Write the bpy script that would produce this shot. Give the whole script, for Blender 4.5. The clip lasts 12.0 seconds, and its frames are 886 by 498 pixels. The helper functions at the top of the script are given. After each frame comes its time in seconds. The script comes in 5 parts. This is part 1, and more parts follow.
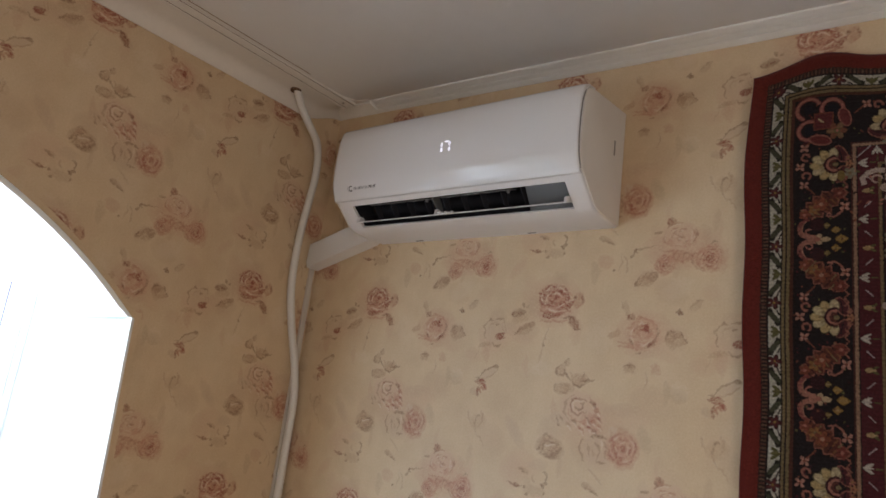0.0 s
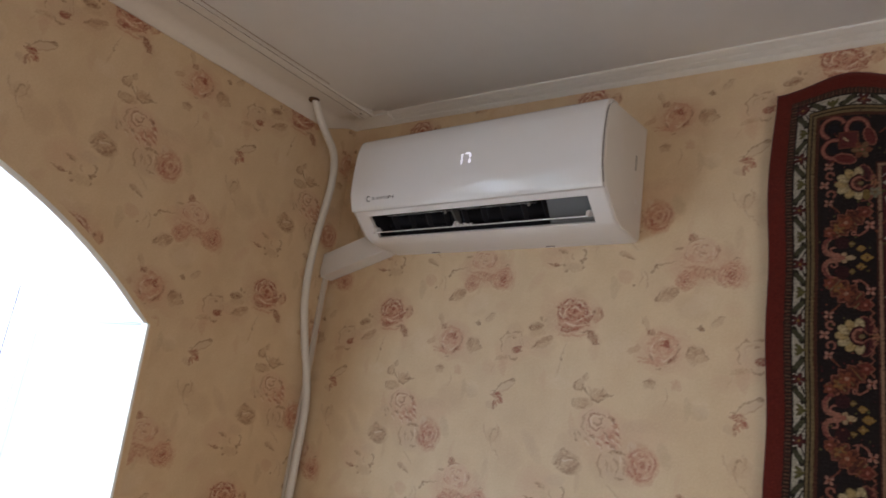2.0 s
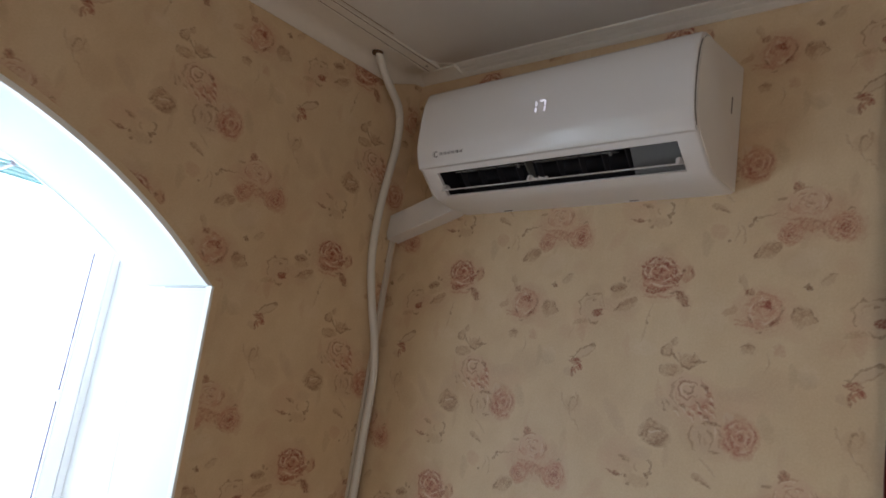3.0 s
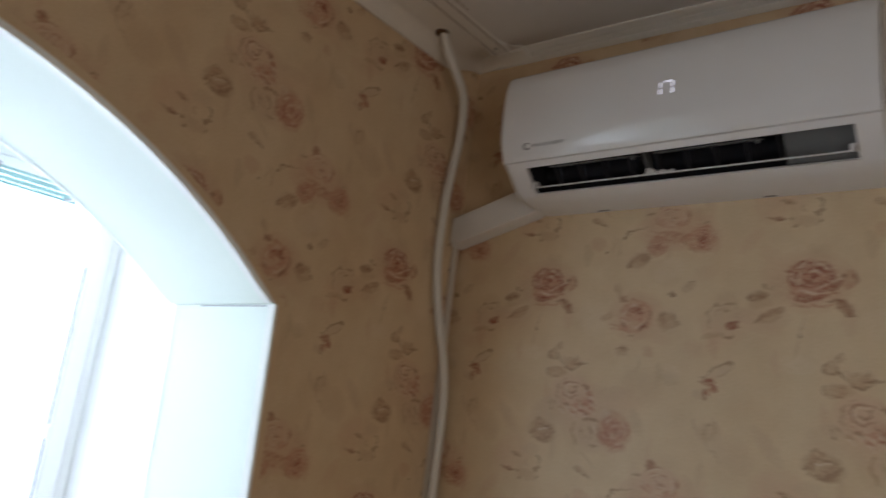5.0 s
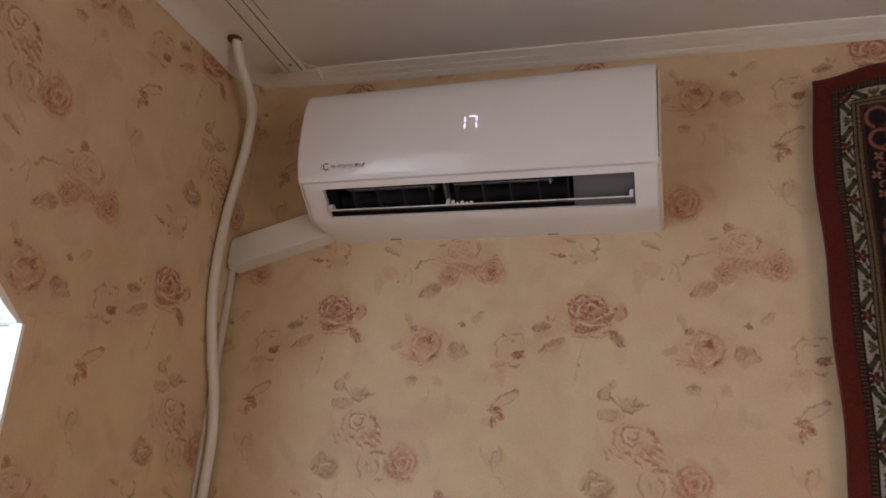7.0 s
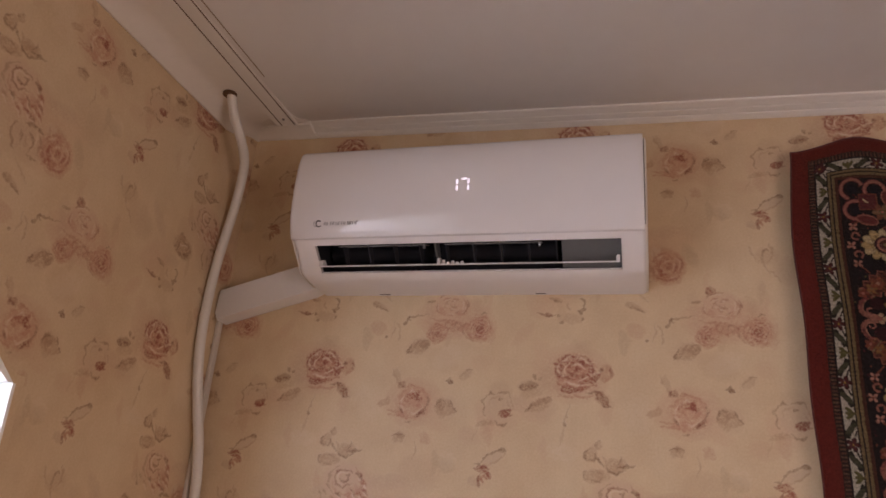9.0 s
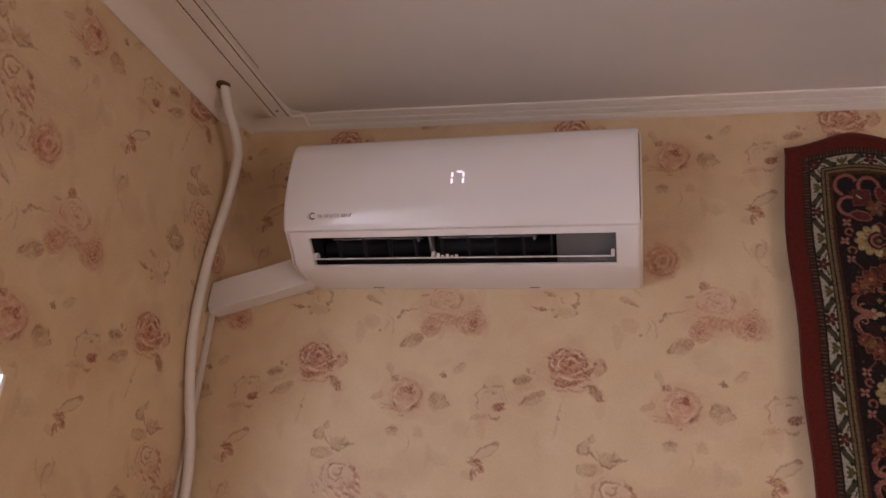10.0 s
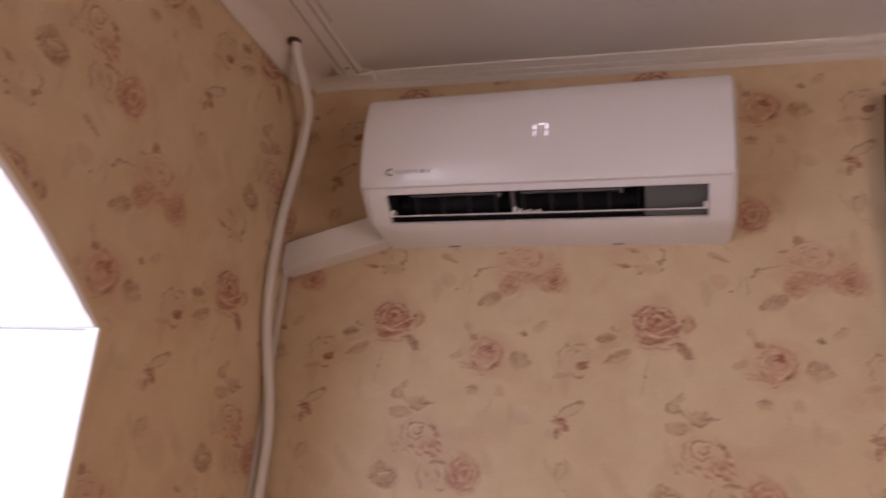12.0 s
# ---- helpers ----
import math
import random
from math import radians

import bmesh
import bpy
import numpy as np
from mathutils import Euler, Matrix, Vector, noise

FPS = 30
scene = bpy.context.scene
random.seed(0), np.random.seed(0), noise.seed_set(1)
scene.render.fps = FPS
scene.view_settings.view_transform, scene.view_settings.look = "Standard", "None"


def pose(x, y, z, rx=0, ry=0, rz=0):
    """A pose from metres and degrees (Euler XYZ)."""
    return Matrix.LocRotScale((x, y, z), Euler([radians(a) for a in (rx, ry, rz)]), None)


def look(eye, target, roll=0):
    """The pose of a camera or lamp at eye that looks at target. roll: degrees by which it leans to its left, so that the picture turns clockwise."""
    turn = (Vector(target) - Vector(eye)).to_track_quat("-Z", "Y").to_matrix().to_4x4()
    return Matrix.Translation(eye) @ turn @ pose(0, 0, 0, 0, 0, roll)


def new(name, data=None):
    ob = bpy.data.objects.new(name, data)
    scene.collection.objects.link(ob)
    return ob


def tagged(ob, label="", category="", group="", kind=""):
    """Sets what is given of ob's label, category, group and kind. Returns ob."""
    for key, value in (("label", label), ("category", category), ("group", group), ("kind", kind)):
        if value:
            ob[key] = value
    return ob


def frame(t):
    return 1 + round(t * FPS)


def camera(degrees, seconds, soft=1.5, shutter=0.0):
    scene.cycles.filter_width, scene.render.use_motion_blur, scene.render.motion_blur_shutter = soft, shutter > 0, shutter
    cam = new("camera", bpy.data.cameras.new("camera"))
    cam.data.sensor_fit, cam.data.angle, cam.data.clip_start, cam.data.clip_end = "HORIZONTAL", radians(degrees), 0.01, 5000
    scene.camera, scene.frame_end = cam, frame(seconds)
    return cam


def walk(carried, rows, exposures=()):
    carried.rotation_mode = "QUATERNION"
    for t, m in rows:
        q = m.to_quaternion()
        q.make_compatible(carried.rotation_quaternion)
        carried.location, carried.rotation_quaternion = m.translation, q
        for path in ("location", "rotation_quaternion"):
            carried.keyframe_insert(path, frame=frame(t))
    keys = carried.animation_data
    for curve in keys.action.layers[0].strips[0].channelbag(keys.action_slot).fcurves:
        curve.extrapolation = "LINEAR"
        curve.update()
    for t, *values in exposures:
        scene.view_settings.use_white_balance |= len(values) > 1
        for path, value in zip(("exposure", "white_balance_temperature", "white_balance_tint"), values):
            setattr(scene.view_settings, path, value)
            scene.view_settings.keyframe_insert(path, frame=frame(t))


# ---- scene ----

# ---- camera and its walk ----
cam = camera(62.7, 12.0, soft=1.6, shutter=0.6)
PATH = [
    (0, (1.555, -1.388, 1.755), (0.348, 0.133, 2.236), 7.3),
    (0.5, (1.552, -1.397, 1.753), (0.365, 0.136, 2.245), 7.8),
    (1, (1.549, -1.4, 1.751), (0.365, 0.126, 2.271), 8.1),
    (1.5, (1.539, -1.406, 1.749), (0.362, 0.12, 2.284), 8.3),
    (2, (1.516, -1.411, 1.745), (0.315, 0.102, 2.263), 8.4),
    (2.5, (1.479, -1.407, 1.74), (0.214, 0.069, 2.21), 8.6),
    (3, (1.443, -1.33, 1.737), (0.096, 0.088, 2.156), 9.0),
    (3.2, (1.427, -1.3, 1.743), (0.075, 0.107, 2.181), 8.9),
    (4.8, (1.102, -1.346, 1.748), (-0.084, 0.192, 2.225), 6.8),
    (5, (1.066, -1.348, 1.746), (-0.175, 0.152, 2.203), 7.2),
    (5.5, (1.044, -1.307, 1.736), (-0.279, 0.122, 2.195), 7.8),
    (6, (1.057, -1.284, 1.734), (0.049, 0.35, 2.293), 6.3),
    (6.5, (0.972, -1.333, 1.745), (0.272, 0.434, 2.364), 5.5),
    (6.7, (0.946, -1.341, 1.717), (0.305, 0.448, 2.341), 4.7),
    (8.5, (0.911, -1.398, 1.756), (0.393, 0.4, 2.464), 4.6),
    (9, (0.907, -1.398, 1.757), (0.385, 0.392, 2.48), 4.7),
    (9.5, (0.902, -1.398, 1.756), (0.386, 0.395, 2.476), 4.6),
    (10, (0.902, -1.394, 1.756), (0.4, 0.407, 2.467), 4.8),
    (10.5, (0.896, -1.388, 1.753), (0.396, 0.42, 2.448), 4.9),
    (11, (0.894, -1.376, 1.751), (0.383, 0.437, 2.424), 5.0),
    (11.5, (0.89, -1.369, 1.748), (0.374, 0.447, 2.409), 4.9),
    (12, (0.804, -1.377, 1.724), (0.217, 0.423, 2.365), 5.2),
]
EXPOSURES = [(0.0, -0.05, 6360, 16), (2.0, -0.07, 6360, 17), (3.0, -0.54, 6360, 15), (5.0, -0.74, 6430, 14), (5.5, -1.38, 6740, 18), (6.0, -1.00, 6480, 18),
             (6.5, -0.36, 6730, 22), (8.5, -0.05, 7090, 34), (9.5, -0.05, 7160, 38), (10.5, -0.05, 7260, 40), (11.5, -0.05, 7330, 42), (12.0, -0.07, 7230, 43)]
walk(cam, [(t, look(eye, target, roll)) for t, eye, target, roll in PATH], EXPOSURES)

# ---- world and daylight ----
world = bpy.data.worlds.new("sky")
scene.world = world
world.use_nodes = True
wn = world.node_tree.nodes
sky = wn.new("ShaderNodeTexSky")
sky.sky_type = "NISHITA"
sky.sun_disc = False
sky.sun_elevation, sky.sun_rotation = radians(48), radians(60)
wn["Background"].inputs["Strength"].default_value = 0.10
world.node_tree.links.new(sky.outputs["Color"], wn["Background"].inputs["Color"])


def area_lamp(name, m, w, h, power, color):
    data = bpy.data.lights.new(name, "AREA")
    data.shape, data.size, data.size_y = "RECTANGLE", w, h
    data.energy, data.color = power, color
    ob = new(name, data)
    ob.matrix_world = m
    return ob


# sky light in the balcony glazing, and in the window of the far wall of the room
area_lamp("balcony_daylight", look((-1.60, -0.825, 1.72), (0.0, -0.825, 1.60)), 1.59, 1.5, 56, (0.735, 0.86, 0.985))
area_lamp("balcony_south_daylight", look((-1.60, -2.245, 1.72), (0.0, -2.245, 1.60)), 1.25, 1.5, 13, (0.74, 0.86, 0.985))
area_lamp("balcony_end_daylight", look((-0.94, -2.98, 1.58), (-0.84, 0.0, 1.45)), 0.88, 1.2, 17, (0.735, 0.865, 0.985))
area_lamp("room_daylight", look((3.47, -2.85, 1.20), (0.0, -1.5, 1.5)), 1.2, 1.7, 29.5, (1.0, 0.928, 0.845))

# ---- materials ----
def nodes_of(name):
    m = bpy.data.materials.new(name)
    m.use_nodes = True
    nt = m.node_tree
    return m, nt, nt.nodes, nt.links, nt.nodes["Principled BSDF"]


def noise_node(nt, coord, scale, detail=4.0, rough=0.55, stretch=(1, 1, 1)):
    mp = nt.nodes.new("ShaderNodeMapping")
    mp.inputs["Scale"].default_value = stretch
    nt.links.new(coord, mp.inputs["Vector"])
    n = nt.nodes.new("ShaderNodeTexNoise")
    n.inputs["Scale"].default_value, n.inputs["Detail"].default_value, n.inputs["Roughness"].default_value = scale, detail, rough
    nt.links.new(mp.outputs["Vector"], n.inputs["Vector"])
    return n.outputs["Fac"]


def ramp(nt, fac, stops):
    r = nt.nodes.new("ShaderNodeValToRGB")
    els = r.color_ramp.elements
    while len(els) < len(stops):
        els.new(0.5)
    for e, (p, c) in zip(els, stops):
        e.position, e.color = p, (*c, 1)
    nt.links.new(fac, r.inputs["Fac"])
    return r.outputs["Color"]


def mix(nt, fac, a, b, mode="MIX"):
    m = nt.nodes.new("ShaderNodeMix")
    m.data_type, m.blend_type = "RGBA", mode
    for sock, v in ((m.inputs[0], fac), (m.inputs[6], a), (m.inputs[7], b)):
        if isinstance(v, (int, float)):
            sock.default_value = v
        elif isinstance(v, tuple):
            sock.default_value = (*v, 1)
        else:
            nt.links.new(v, sock)
    return m.outputs[2]


def bump(nt, height, strength, distance, bsdf):
    b = nt.nodes.new("ShaderNodeBump")
    b.inputs["Strength"].default_value, b.inputs["Distance"].default_value = strength, distance
    nt.links.new(height, b.inputs["Height"])
    nt.links.new(b.outputs["Normal"], bsdf.inputs["Normal"])


def plain(name, color, rough=0.5, metal=0.0, vary=0.06, scale=12.0, bumps=0.05, coat=0.0, specular=0.5):
    """A paint or plastic with a little dirt, at two scales."""
    m, nt, ns, ls, b = nodes_of(name)
    co = ns.new("ShaderNodeTexCoord").outputs["Object"]
    big, fine = noise_node(nt, co, scale * 0.25), noise_node(nt, co, scale * 8)
    dark = tuple(c * (1 - vary * 2) for c in color)
    col = mix(nt, big, color, dark)
    col = mix(nt, 0.25, col, ramp(nt, fine, [(0.3, dark), (0.7, color)]))
    ls.new(col, b.inputs["Base Color"])
    rr = ns.new("ShaderNodeMapRange")
    rr.inputs["To Min"].default_value, rr.inputs["To Max"].default_value = max(0.0, rough - 0.06), min(1.0, rough + 0.06)
    ls.new(big, rr.inputs["Value"])
    ls.new(rr.outputs["Result"], b.inputs["Roughness"])
    b.inputs["Metallic"].default_value = metal
    b.inputs["Coat Weight"].default_value = coat
    b.inputs["Specular IOR Level"].default_value = specular
    if bumps:
        bump(nt, fine, bumps, 0.001, b)
    return m


def wallpaper_material():
    """Cream paper with cloudy watercolour tones; the print is carried by two attributes of the print's mesh."""
    m, nt, ns, ls, b = nodes_of("floral_wallpaper")
    co = ns.new("ShaderNodeNewGeometry").outputs["Position"]
    cloud = noise_node(nt, co, 2.6, 5.0, 0.6)
    streak = noise_node(nt, co, 7.0, 4.0, 0.6, (1, 1, 0.35))
    grain = noise_node(nt, co, 240.0, 3.0, 0.6)
    base = ramp(nt, cloud, [(0.28, (0.55, 0.385, 0.218)), (0.5, (0.64, 0.479, 0.300)), (0.74, (0.70, 0.562, 0.374))])
    base = mix(nt, 0.42, base, ramp(nt, streak, [(0.33, (0.55, 0.378, 0.213)), (0.67, (0.69, 0.552, 0.364))]))
    stain = noise_node(nt, co, 15.0, 3.0, 0.55)
    base = mix(nt, 0.24, base, ramp(nt, stain, [(0.34, (0.53, 0.375, 0.228)), (0.62, (0.70, 0.552, 0.362))]))
    base = mix(nt, 0.12, base, ramp(nt, grain, [(0.35, (0.42, 0.32, 0.20)), (0.65, (0.75, 0.66, 0.48))]))
    tone = ns.new("ShaderNodeAttribute")
    tone.attribute_name = "print_color"
    amount = ns.new("ShaderNodeAttribute")
    amount.attribute_name = "print_amount"
    broken = mix(nt, 0.5, noise_node(nt, co, 60.0, 4.0, 0.7), noise_node(nt, co, 230.0, 3.0, 0.7))
    br = ns.new("ShaderNodeMapRange")
    br.inputs["From Min"].default_value, br.inputs["From Max"].default_value = 0.38, 0.52
    br.inputs["To Min"].default_value, br.inputs["To Max"].default_value = 0.30, 1.0
    ls.new(broken, br.inputs["Value"])
    mul = ns.new("ShaderNodeMath")
    mul.operation = "MULTIPLY"
    ls.new(amount.outputs["Fac"], mul.inputs[0])
    ls.new(br.outputs["Result"], mul.inputs[1])
    col = mix(nt, mul.outputs["Value"], base, tone.outputs["Color"])
    ls.new(col, b.inputs["Base Color"])
    b.inputs["Roughness"].default_value = 0.50
    b.inputs["Specular IOR Level"].default_value = 0.5
    bump(nt, grain, 0.10, 0.0006, b)
    return m


def carpet_material(name):
    m, nt, ns, ls, b = nodes_of(name)
    co = ns.new("ShaderNodeNewGeometry").outputs["Position"]
    tone = ns.new("ShaderNodeAttribute")
    tone.attribute_name = "print_color"
    knots = noise_node(nt, co, 420.0, 2.0, 0.6)
    worn = noise_node(nt, co, 18.0, 4.0, 0.6)
    col = mix(nt, 0.75, tone.outputs["Color"], ramp(nt, knots, [(0.3, (0.40, 0.40, 0.40)), (0.7, (1.0, 1.0, 1.0))]), "MULTIPLY")
    col = mix(nt, 0.3, col, ramp(nt, worn, [(0.3, (0.7, 0.68, 0.66)), (0.7, (1, 1, 1))]), "MULTIPLY")
    ls.new(col, b.inputs["Base Color"])
    b.inputs["Roughness"].default_value = 0.95
    b.inputs["Specular IOR Level"].default_value = 0.1
    b.inputs["Sheen Weight"].default_value = 0.15
    bump(nt, knots, 0.6, 0.002, b)
    return m


def glowing(name, color, strength):
    m, nt, ns, ls, b = nodes_of(name)
    b.inputs["Base Color"].default_value = (*color, 1)
    b.inputs["Emission Color"].default_value = (*color, 1)
    b.inputs["Emission Strength"].default_value = strength
    return m


def glass_material():
    m, nt, ns, ls, b = nodes_of("window_glass")
    b.inputs["Base Color"].default_value = (0.96, 0.99, 0.98, 1)
    b.inputs["Roughness"].default_value = 0.02
    b.inputs["Transmission Weight"].default_value = 1.0
    b.inputs["IOR"].default_value = 1.1
    return m


PAPER = wallpaper_material()
CARPET = carpet_material("woven_pile")
CEILING = plain("matt_ceiling", (0.70, 0.672, 0.635), 0.55, vary=0.05, scale=3.0, bumps=0.04)
CORNICE = plain("painted_cornice", (0.82, 0.79, 0.735), 0.5, vary=0.06, scale=9.0, bumps=0.08)
PLASTER = plain("plain_plaster", (0.62, 0.50, 0.33), 0.8, vary=0.08, scale=6.0, bumps=0.1)
BALCONY = plain("white_cladding", (0.95, 0.955, 0.95), 0.45, vary=0.03, scale=5.0, bumps=0.03)
REVEAL = plain("reveal_panel", (0.76, 0.84, 0.80), 0.55, vary=0.02, scale=6.0, bumps=0.02)
TRIM = plain("trim_strip", (0.94, 0.965, 0.955), 0.18, vary=0.02, scale=6.0, bumps=0.0)
PVC = plain("window_plastic", (0.93, 0.935, 0.935), 0.3, vary=0.02, scale=8.0, bumps=0.0)
GASKET = plain("dark_gasket", (0.05, 0.04, 0.09), 0.6)
WHITE = plain("glossy_white_plastic", (0.74, 0.73, 0.73), 0.5, vary=0.015, scale=7.0, bumps=0.0, coat=1.0, specular=0.15)
SATIN = plain("satin_white_plastic", (0.78, 0.77, 0.77), 0.32, vary=0.02, scale=7.0, bumps=0.01)
IVORY = plain("ivory_side_plastic", (0.74, 0.71, 0.66), 0.4, vary=0.03, scale=7.0, bumps=0.02)
SLOTGREY = plain("grey_slot", (0.26, 0.245, 0.22), 0.6)
SEAM = plain("grey_seam", (0.16, 0.15, 0.14), 0.6)
CAVITY = plain("black_duct", (0.022, 0.022, 0.026), 0.7, vary=0.1, bumps=0.0, specular=0.15)
VANE = plain("dark_vane", (0.034, 0.034, 0.040), 0.6, bumps=0.0, specular=0.2)
LOUVRE = plain("grey_louvre", (0.30, 0.30, 0.30), 0.45, bumps=0.0)
GREYPLATE = plain("grey_plate", (0.125, 0.127, 0.124), 0.4, vary=0.05, bumps=0.02)
HOSE = plain("white_hose", (0.72, 0.70, 0.65), 0.42, vary=0.07, scale=16.0, bumps=0.05)
TRUNK = plain("white_trunking", (0.76, 0.745, 0.73), 0.36, vary=0.05, scale=14.0, bumps=0.03)
CHANNEL = plain("beige_channel_plastic", (0.60, 0.555, 0.485), 0.45, vary=0.06, scale=14.0, bumps=0.03)
RAIL = plain("ceiling_rail_plastic", (0.80, 0.775, 0.73), 0.4, vary=0.05, scale=10.0, bumps=0.03)
# shade of the rail grooves and the hose hole, given as a colour
RECESS_SHADE = plain("painted_recess_shade", (0.115, 0.058, 0.026), 0.8)
JOINT = plain("brown_joint", (0.30, 0.22, 0.15), 0.8)
SCREW = plain("screw_metal", (0.25, 0.24, 0.23), 0.35, metal=0.8, bumps=0.0)
INK = plain("black_ink", (0.02, 0.02, 0.022), 0.4, bumps=0.0)
INKGREY = plain("grey_ink", (0.42, 0.42, 0.43), 0.4, bumps=0.0)
INKDARK = plain("dark_grey_ink", (0.20, 0.20, 0.205), 0.4, bumps=0.0)
LED = glowing("display_light", (0.82, 0.84, 1.0), 1.5)
RODS = plain("aqua_rods", (0.28, 0.50, 0.50), 0.25, vary=0.05, bumps=0.0)
BRACKET = plain("grey_bracket", (0.34, 0.34, 0.38), 0.4, bumps=0.0)
FLOORING = plain("brown_laminate", (0.42, 0.29, 0.18), 0.4, vary=0.15, scale=4.0, bumps=0.05)
GLASS = glass_material()


# ---- mesh helpers ----
def part(name, bm, material, parent=None, label="", smooth=False):
    me = bpy.data.meshes.new(name)
    bmesh.ops.recalc_face_normals(bm, faces=bm.faces)
    bm.to_mesh(me)
    bm.free()
    me.materials.append(material)
    if smooth:
        for p in me.polygons:
            p.use_smooth = True
        me.set_sharp_from_angle(angle=radians(smooth if smooth is not True else 35))
    ob = new(name, me)
    if parent:
        ob.parent = parent
        ob.matrix_parent_inverse = parent.matrix_world.inverted()
    if label:
        ob["label"] = label
    return ob


def empty(name, at, label, category, group=""):
    ob = new(name)
    ob.location = at
    ob.empty_display_size = 0.05
    bpy.context.view_layer.update()
    return tagged(ob, label, category, group)


def box(bm, a, b, bevel=0.0):
    """A box between two corners, with its edges rounded."""
    size = [abs(q - p) for p, q in zip(a, b)]
    mid = [(p + q) / 2 for p, q in zip(a, b)]
    r = bmesh.ops.create_cube(bm, size=1.0, matrix=Matrix.Translation(mid) @ Matrix.Diagonal((*size, 1)))
    if bevel:
        es = list({e for v in r["verts"] for e in v.link_edges})
        bmesh.ops.bevel(bm, geom=es, offset=min(bevel, min(size) * 0.45), segments=2, affect="EDGES", profile=0.5)
    return bm


def boxed(a, b, bevel=0.0):
    return box(bmesh.new(), a, b, bevel)


def prism(bm, outline, slices, axis="x"):
    """Skins an outline (pairs) along slices of (place, shrink towards the outline's middle)."""
    cx = sum(p[0] for p in outline) / len(outline)
    cy = sum(p[1] for p in outline) / len(outline)
    rings = []
    for place, s in slices:
        ring = []
        for u, v in outline:
            du, dv = u - cx, v - cy
            d = math.hypot(du, dv) or 1
            u2, v2 = u - du / d * s, v - dv / d * s
            co = (place, u2, v2) if axis == "x" else (u2, place, v2) if axis == "y" else (u2, v2, place)
            ring.append(bm.verts.new(co))
        rings.append(ring)
    n = len(outline)
    for a, b in zip(rings, rings[1:]):
        for i in range(n):
            bm.faces.new((a[i], a[(i + 1) % n], b[(i + 1) % n], b[i]))
    for ring in (rings[0], rings[-1]):
        bm.faces.new(ring)
    return bm


def tube(bm, pts, radius, sides=14, ribs=0.0):
    """A round hose along points."""
    pts = [Vector(p) for p in pts]
    up = Vector((0.3, 0.9, 0.2))
    rings = []
    for i, p in enumerate(pts):
        d = (pts[min(i + 1, len(pts) - 1)] - pts[max(i - 1, 0)]).normalized()
        a = d.cross(up).normalized()
        b = d.cross(a).normalized()
        r = radius * (1 + (ribs if i % 2 else 0))
        rings.append([bm.verts.new(p + r * (math.cos(t) * a + math.sin(t) * b)) for t in [2 * math.pi * k / sides for k in range(sides)]])
    for a, b in zip(rings, rings[1:]):
        for k in range(sides):
            bm.faces.new((a[k], a[(k + 1) % sides], b[(k + 1) % sides], b[k]))
    bm.faces.new(rings[0])
    bm.faces.new(rings[-1])
    return bm


def spline(pts, steps=8):
    """Catmull-Rom through points."""
    pts = [Vector(p) for p in pts]
    out = []
    for i in range(len(pts) - 1):
        p0, p1, p2, p3 = pts[max(i - 1, 0)], pts[i], pts[i + 1], pts[min(i + 2, len(pts) - 1)]
        for k in range(steps):
            t = k / steps
            out.append(0.5 * (2 * p1 + (p2 - p0) * t + (2 * p0 - 5 * p1 + 4 * p2 - p3) * t * t + (3 * p1 - 3 * p2 + p3 - p0) * t ** 3))
    return out + [pts[-1]]


def structure(ob, label, category):
    return tagged(ob, label, category, kind="structure")


# ---- the room's shell ----
ROOM_X, ROOM_Y = 3.5, -4.0
WEST = -0.42                      # outer face of the wall with the arch
ARCH_MID, ARCH_R, ARCH_Z, ARCH_HALF = -1.325, 1.19, 1.030, 0.81
LEAN = 0.035


def arch_outline(half, lift, lean, n=40):
    """The opening, from the near foot up over the crown and down: pairs of (y, z)."""
    spring = ARCH_Z + lift + math.sqrt(ARCH_R ** 2 - ARCH_HALF ** 2) + 0.012
    k = half / ARCH_HALF
    base = ARCH_HALF + lean * spring / 1.0
    pts = [(ARCH_MID + (base + half - ARCH_HALF), 0.0), (ARCH_MID + half, spring)]
    a = math.asin(ARCH_HALF / ARCH_R)
    for i in range(1, n):
        t = a - 2 * a * i / n
        pts.append((ARCH_MID + k * ARCH_R * math.sin(t), ARCH_Z + lift + ARCH_R * math.cos(t) + 0.012))
    pts += [(ARCH_MID - half, spring), (ARCH_MID - (base + half - ARCH_HALF), 0.0)]
    return pts


OUTER = arch_outline(ARCH_HALF, 0.0, LEAN)
INNER = arch_outline(ARCH_HALF + 0.062, 0.012, LEAN)


def arched_wall():
    """The thick wall with the arched opening: two faces round the opening, and the opening's lining left open."""
    bm = bmesh.new()
    for x, pts in ((0.0, OUTER), (WEST, INNER)):
        lo, hi = ROOM_Y - 0.2, 0.2
        foot = [bm.verts.new((x, y, z)) for y, z in pts]
        top = [bm.verts.new((x, y, 2.8)) for y, z in pts]
        for i in range(len(pts) - 1):
            if i == 0 or i == len(pts) - 2:
                continue
            bm.faces.new((foot[i], foot[i + 1], top[i + 1], top[i]))
        for sgn, i, j in ((hi, 0, 1), (lo, -1, -2)):
            e = [bm.verts.new((x, sgn, z)) for z in (0.0, pts[j][1], 2.8)]
            bm.faces.new((foot[i], e[0], e[1], foot[j]))
            bm.faces.new((foot[j], e[1], e[2], top[j]))
    return bm


